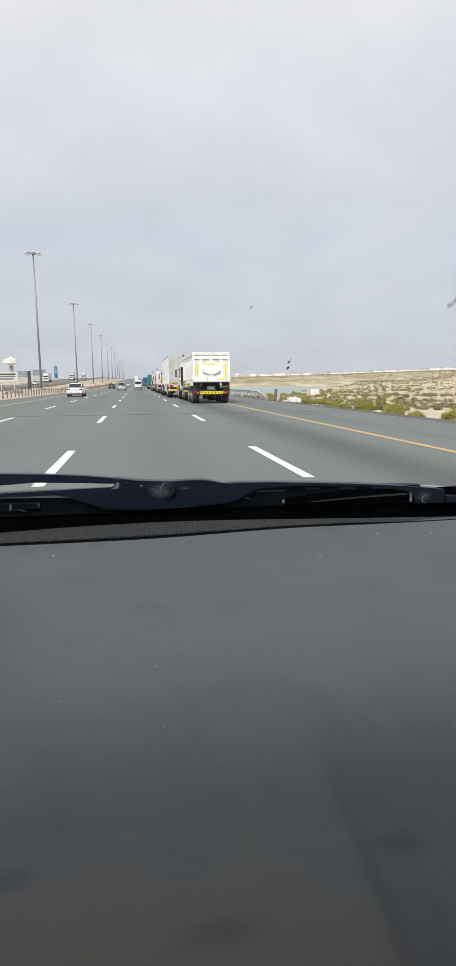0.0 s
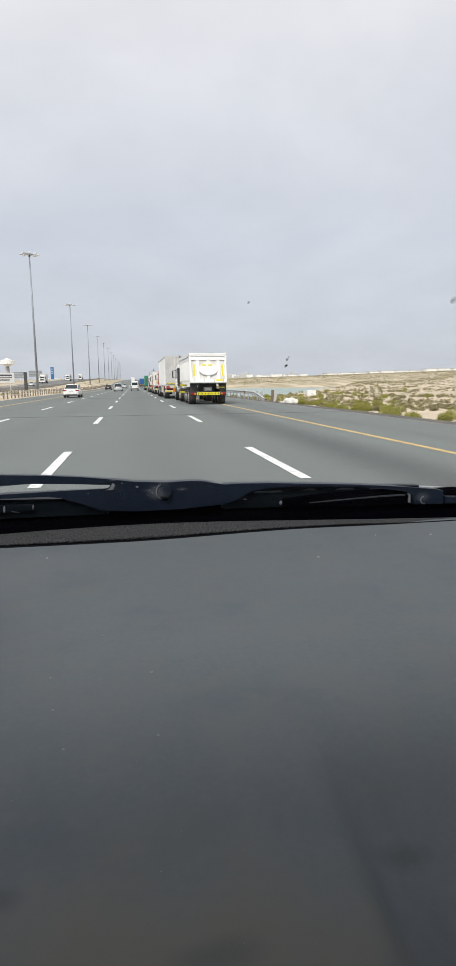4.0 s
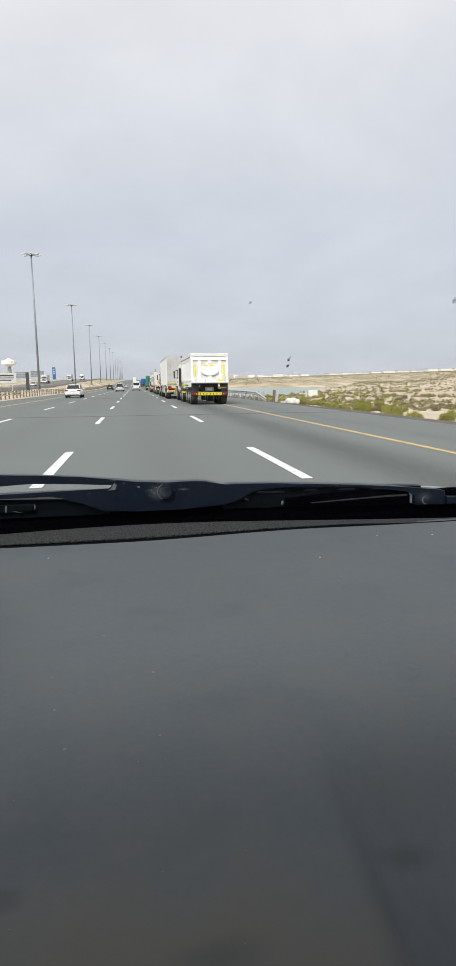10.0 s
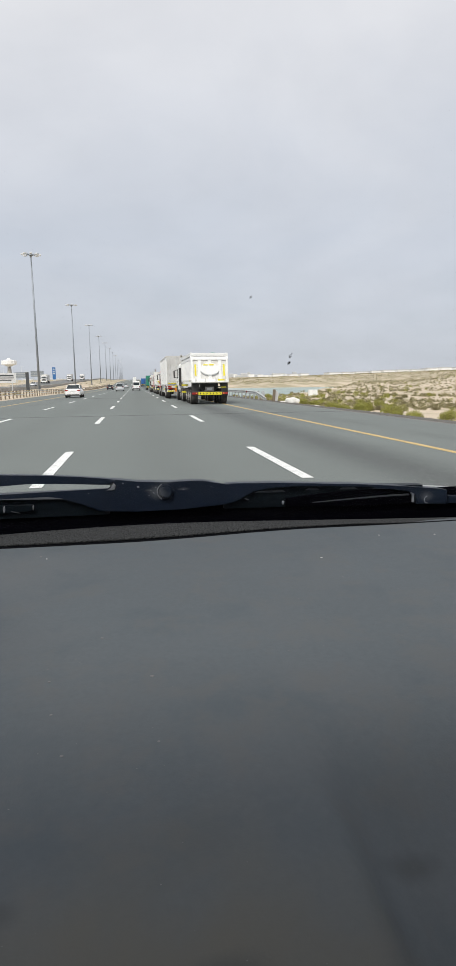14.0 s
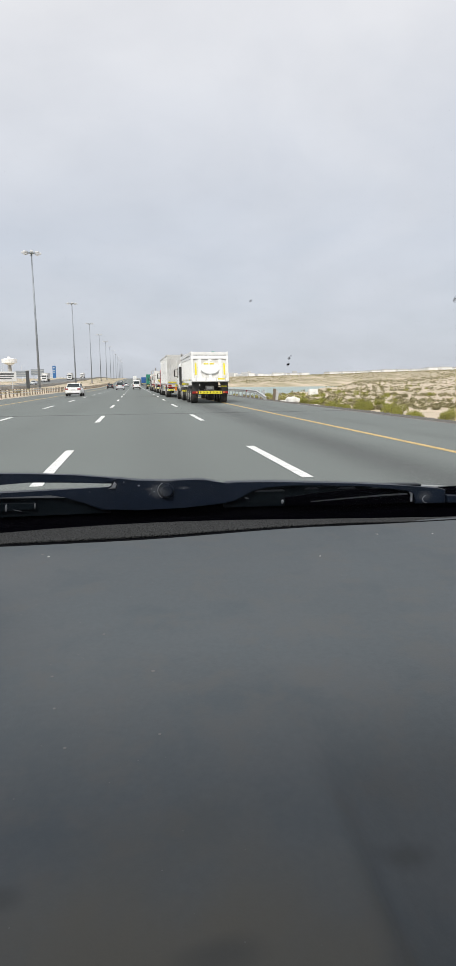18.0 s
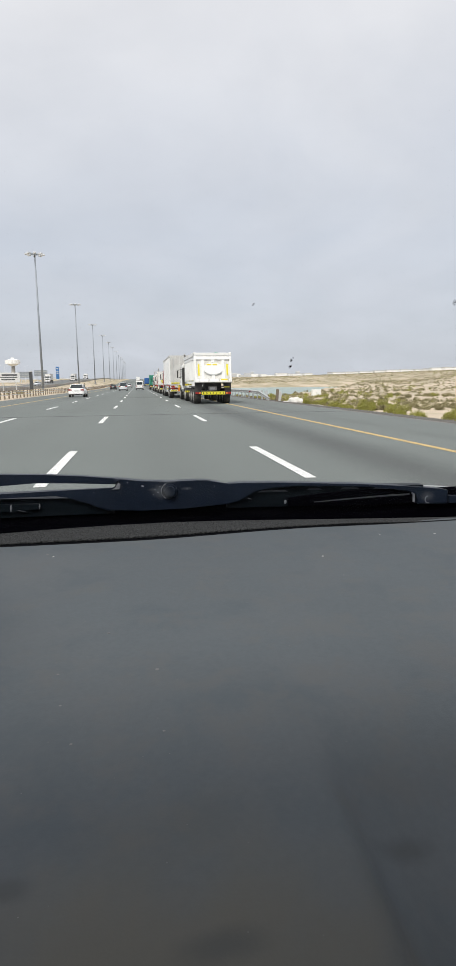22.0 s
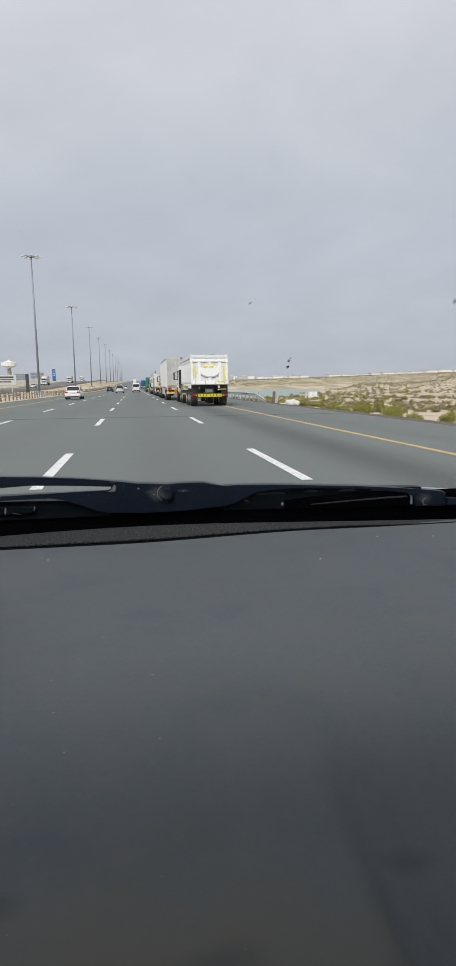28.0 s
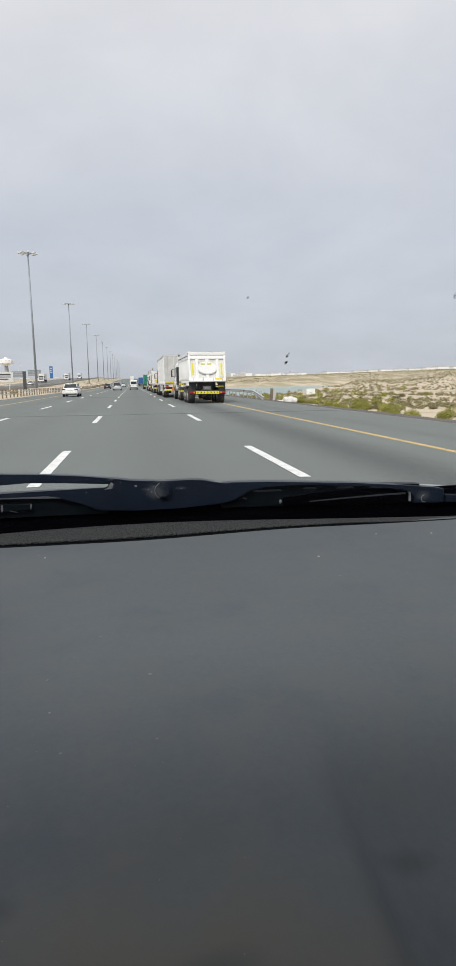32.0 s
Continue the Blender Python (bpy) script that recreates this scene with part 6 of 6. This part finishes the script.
# water tower, far off
tower = root("water_tower", pose(-108, 540, land(-108, 540) - 0.3), "pale mushroom-shaped concrete water tower", "water tower")
part("stem", rod(bmesh.new(), (0, 0, 0), (0, 0, 12.4), 2.1, 1.5, 20), M_CONCRETE, tower, smooth=True)
b = bmesh.new()
bmesh.ops.create_cone(b, cap_ends=True, segments=28, radius1=1.5, radius2=5.6, depth=1.9, matrix=Matrix.Translation((0, 0, 12.9)))
part("bowl", b, M_BUILD, tower, "flaring underside of the tank")
b = bmesh.new()
bmesh.ops.create_cone(b, cap_ends=True, segments=28, radius1=6.0, radius2=5.8, depth=3.2, matrix=Matrix.Translation((0, 0, 15.4)))
bmesh.ops.create_cone(b, cap_ends=True, segments=28, radius1=5.6, radius2=2.2, depth=1.0, matrix=Matrix.Translation((0, 0, 17.5)))
bmesh.ops.create_cone(b, cap_ends=True, segments=20, radius1=1.5, radius2=1.2, depth=1.4, matrix=Matrix.Translation((0, 0, 18.5)))
part("tank", b, M_BUILD, tower)
rib = None
for k in range(12):
    m = Matrix.Rotation(radians(360 * k / 12), 4, "Z")
    if rib is None:
        rib = part("panel", box(bmesh.new(), (6.05, 0, 15.4), (0.5, 2.1, 3.5), 0.12), M_BUILD, tower)
    else:
        again(rib, "panel", tower, m)


# ---- far buildings ----
def block(x, y, sx, sy, h, material, label, name="apartment_building", floors=0, bays=0):
    z = land(x, y)
    t = root(name, pose(x, y, z - 0.5), label, "building", "far buildings")
    part("wall", box(bmesh.new(), (0, 0, h / 2), (sx, sy, h)), material, t)
    part("roof", box(bmesh.new(), (0, 0, h + 0.3), (sx + 0.6, sy + 0.6, 0.7)), M_BUILD_GREY if material is M_BUILD else M_BUILD, t)
    win = None
    for f_ in range(floors):
        for b_ in range(bays):
            m = Matrix.Translation((-sx / 2 + sx * (b_ + 0.5) / bays, -sy / 2 - 0.05, 2.2 + (h - 2.5) * f_ / max(1, floors)))
            if win is None:
                win = part("window", box(bmesh.new(), (0, 0, 0.8), (sx / bays * 0.5, 0.12, 1.5)), M_WINDOW_DARK, t)
                win.matrix_basis = m
            else:
                again(win, "window", t, m)
    return t


rnd = random.Random(11)
for i in range(16):
    a = radians(9.5 + i * 0.42 + rnd.uniform(-0.15, 0.15))
    d = rnd.uniform(1900, 2200)
    tall = rnd.choice((14, 16, 18, 21, 26))
    block(math.sin(a) * d, math.cos(a) * d, rnd.uniform(9, 26), 14, tall, rnd.choice((M_BUILD, M_BUILD, M_BUILD_GREY)), "pale block of flats far across the desert", floors=0)
for i in range(10):
    a = radians(19.4 + i * 1.25)
    d = 690
    block(math.sin(a) * d, math.cos(a) * d, 15.4 if i % 4 != 3 else 11.0, 20, 3.2 + (1.1 if i in (7, 8) else 0), M_BUILD, "long low white warehouse on the desert ridge", "warehouse")
for a_, d_ in ((15.5, 1060), (16.6, 1080), (13.9, 1090)):
    a = radians(a_)
    block(math.sin(a) * d_, math.cos(a) * d_, 15, 20, 4, M_BUILD, "low white shed far across the desert", "shed")
for i in range(7):
    a = radians(-13 + i * 1.1)
    block(math.sin(a) * 1500, math.cos(a) * 1500, rnd.uniform(15, 40), 20, rnd.uniform(6, 12), M_BUILD_GREY, "low grey building far beyond the other carriageway", "building", 2, 4)

# ---- scrub ----
def leaf_cloud(seed, count, w_, h_, leaf):
    """A low shrub: leaves in several uneven tufts, gaps between them."""
    r = random.Random(seed)
    tufts = []
    for _ in range(11):
        a, d = r.uniform(0, 6.283), w_ * 0.52 * math.sqrt(r.random())
        top = h_ * (1 - 0.75 * (d / (w_ * 0.75)) ** 2) * r.uniform(0.75, 1.1)
        tufts.append((d * math.cos(a), d * math.sin(a), top, r.uniform(0.2, 0.34) * w_))
    vv, ff = [], []
    for i in range(count):
        cx, cy, top, cr = r.choice(tufts)
        a, s = r.uniform(0, 6.283), math.sqrt(r.random())
        z = top * (r.random() ** 0.6) * math.sqrt(max(0.05, 1 - s * s * 0.8))
        p = Vector((cx + cr * s * math.cos(a), cy + cr * s * math.sin(a), max(0.02, z)))
        u = Vector((math.cos(a) + r.gauss(0, 0.6), math.sin(a) + r.gauss(0, 0.6), r.uniform(-0.2, 0.9))).normalized() * leaf * r.uniform(0.6, 1.3)
        q = u.cross(Vector((r.gauss(0, 1), r.gauss(0, 1), r.gauss(0, 1)))).normalized() * leaf * 0.45
        k0 = len(vv)
        vv += [p - u * 0.4, p + q, p + u, p - q]
        ff.append((k0, k0 + 1, k0 + 2, k0 + 3))
    return [tuple(q) for q in vv], ff


def mesh_of(name, vv, ff, material):
    m_ = bpy.data.meshes.new(name)
    m_.from_pydata(vv, [], ff)
    m_.materials.append(material)
    return m_


kinds = []
for s in range(6):
    green = s % 2 == 0
    t = root("shrub", pose(0, -55, 0), "low green saltbush on the sand" if green else "dry olive-brown desert shrub on the sand", "shrub", "shrubs beside the road")
    vv, ff = leaf_cloud(s, 1700, 0.70 if green else 0.55, 0.66 if green else 0.42, 0.04)
    f_ob = new("foliage", mesh_of("foliage", vv, ff, M_GREEN if green else M_OLIVE))
    f_ob.parent = t
    b = bmesh.new()
    r = random.Random(s)
    for k in range(9):
        a = r.uniform(0, 6.28)
        rod(b, (0, 0, -0.08), (math.cos(a) * 0.45, math.sin(a) * 0.45, r.uniform(0.15, 0.45)), 0.018, 0.006, 5)
    part("stems", b, M_STEM, t)
    kinds.append(t)
rnd = random.Random(21)
placed = 0
used = set()
spots = []
for i in range(900):
    y = 14 + 66 * rnd.random()
    x = 13.6 + 26 * rnd.random() ** 1.6
    if noise.noise((x * 0.16, y * 0.10, 11)) > 0.02 and len(spots) < 58:
        spots.append((x, y))
verge_row = len(spots)
for i in range(24):
    y = 18 + 46 * rnd.random() ** 1.2
    spots.append((14.1 + 4.5 * rnd.random() ** 1.5, y))
for i, (x, y) in enumerate(spots):
    near = smoothstep(24, 14, x)
    s = rnd.choice((0, 2, 4, 0, 2, 4, 1)) if rnd.random() < 0.35 + 0.5 * near else rnd.choice((1, 3, 5))
    g_ = rnd.uniform(0.5, 1.2)
    if i >= verge_row:
        s, g_ = rnd.choice((0, 2, 4)), rnd.uniform(0.7, 1.45)
    m = pose(x, y, land(x, y) + (0.0 if x > 14 else 0.02), 0, 0, rnd.uniform(0, 360))
    if s not in used:
        used.add(s)
        kinds[s].matrix_basis = m @ Matrix.Diagonal((g_, g_, g_, 1))
    else:
        c = copy_thing(kinds[s], m)
        c.scale = (g_ * rnd.uniform(0.85, 1.2), g_, g_ * rnd.uniform(0.8, 1.15))


def scatter(name, material, seed, count, area, size, label, density, leaves=60):
    """Far scrub as one mass of small leafy clumps."""
    r = random.Random(seed)
    shapes = [leaf_cloud(seed * 10 + k, leaves, 0.7, 0.62, 0.15 * math.sqrt(60 / leaves)) for k in range(4)]
    shapes = [(np.array(a), np.array(b_)) for a, b_ in shapes]
    vs, fs, base = [], [], 0
    made = 0
    for _ in range(count * 6):
        if made >= count:
            break
        x, y = area(r)
        if noise.noise((x * density, y * density * 0.7, seed)) < r.uniform(-0.5, 0.25) or lake(x, y) > 0.02:
            continue
        a, b_ = r.choice(shapes)
        g_ = size * r.uniform(0.4, 1.3)
        ang = r.uniform(0, 6.28)
        ca, sa = math.cos(ang), math.sin(ang)
        p = np.stack(((a[:, 0] * ca - a[:, 1] * sa) * g_ + x, (a[:, 0] * sa + a[:, 1] * ca) * g_ + y, a[:, 2] * g_ + land(x, y)), 1)
        vs.append(p)
        fs.append(b_ + base)
        base += len(p)
        made += 1
    m_ = mesh_of(name, np.concatenate(vs).tolist(), np.concatenate(fs).tolist(), material)
    return tagged(new(name, m_), label, "scrub", kind="stuff")


def right_mid(r):
    d = 40 + 260 * r.random() ** 1.3
    x = 15 + (d * 0.75) * r.random() ** 1.2
    return x, d


def right_far(r):
    d = 200 + 900 * r.random() ** 1.2
    return 22 + d * 0.75 * r.random(), d


def beyond_lake(r):
    d = 260 + 420 * r.random()
    return 18 + d * 0.62 * r.random(), d


def right_near(r):
    return 18 + 45 * r.random(), 12 + 90 * r.random()


def left_strip(r):
    return -14 - 10 * r.random() ** 1.5, 30 + 300 * r.random()


scatter("desert_scrub", M_GREEN, 3, 300, right_mid, 0.85, "green scrub scattered over the desert", 0.05)
scatter("desert_scrub", M_OLIVE, 4, 1900, right_mid, 0.75, "dry olive scrub scattered over the desert", 0.06)
scatter("desert_scrub", M_OLIVE, 5, 5200, right_far, 0.95, "far olive scrub on the desert rise", 0.012)
scatter("desert_scrub", M_OLIVE, 8, 5200, beyond_lake, 0.85, "far dry scrub on the flat beyond the water", 0.03, 28)
scatter("desert_scrub", M_GREEN, 9, 1100, beyond_lake, 0.8, "far green scrub on the flat beyond the water", 0.02, 28)
scatter("desert_scrub", M_OLIVE, 6, 150, right_near, 0.4, "small dry tufts on the sand", 0.1)
scatter("desert_scrub", M_OLIVE, 7, 160, left_strip, 0.5, "dry tufts on the sandy median", 0.1)

# loose stones of the verge
rnd = random.Random(31)
vs, fs = [], []
octa_f = [(0, 2, 4), (2, 1, 4), (1, 3, 4), (3, 0, 4), (2, 0, 5), (1, 2, 5), (3, 1, 5), (0, 3, 5)]
for i in range(5200):
    y = 12 + 70 * rnd.random() ** 1.3
    x = 9.98 + 2.5 * rnd.random()
    s = rnd.uniform(0.02, 0.075)
    z = rise(y) - 0.02 - (0.22 * (x - 9.92) / 2.68)
    k0 = len(vs)
    sx, sy, sz = s * rnd.uniform(0.7, 1.4), s * rnd.uniform(0.7, 1.4), s * 0.7
    vs += [(x - sx, y, z), (x + sx, y, z), (x, y - sy, z), (x, y + sy, z), (x, y, z + sz), (x, y, z - sz)]
    fs += [tuple(k0 + q for q in f_) for f_ in octa_f]
tagged(new("gravel_stones", mesh_of("gravel_stones", vs, fs, M_STONE)), "loose grey stones on the gravel verge", "gravel", kind="stuff")
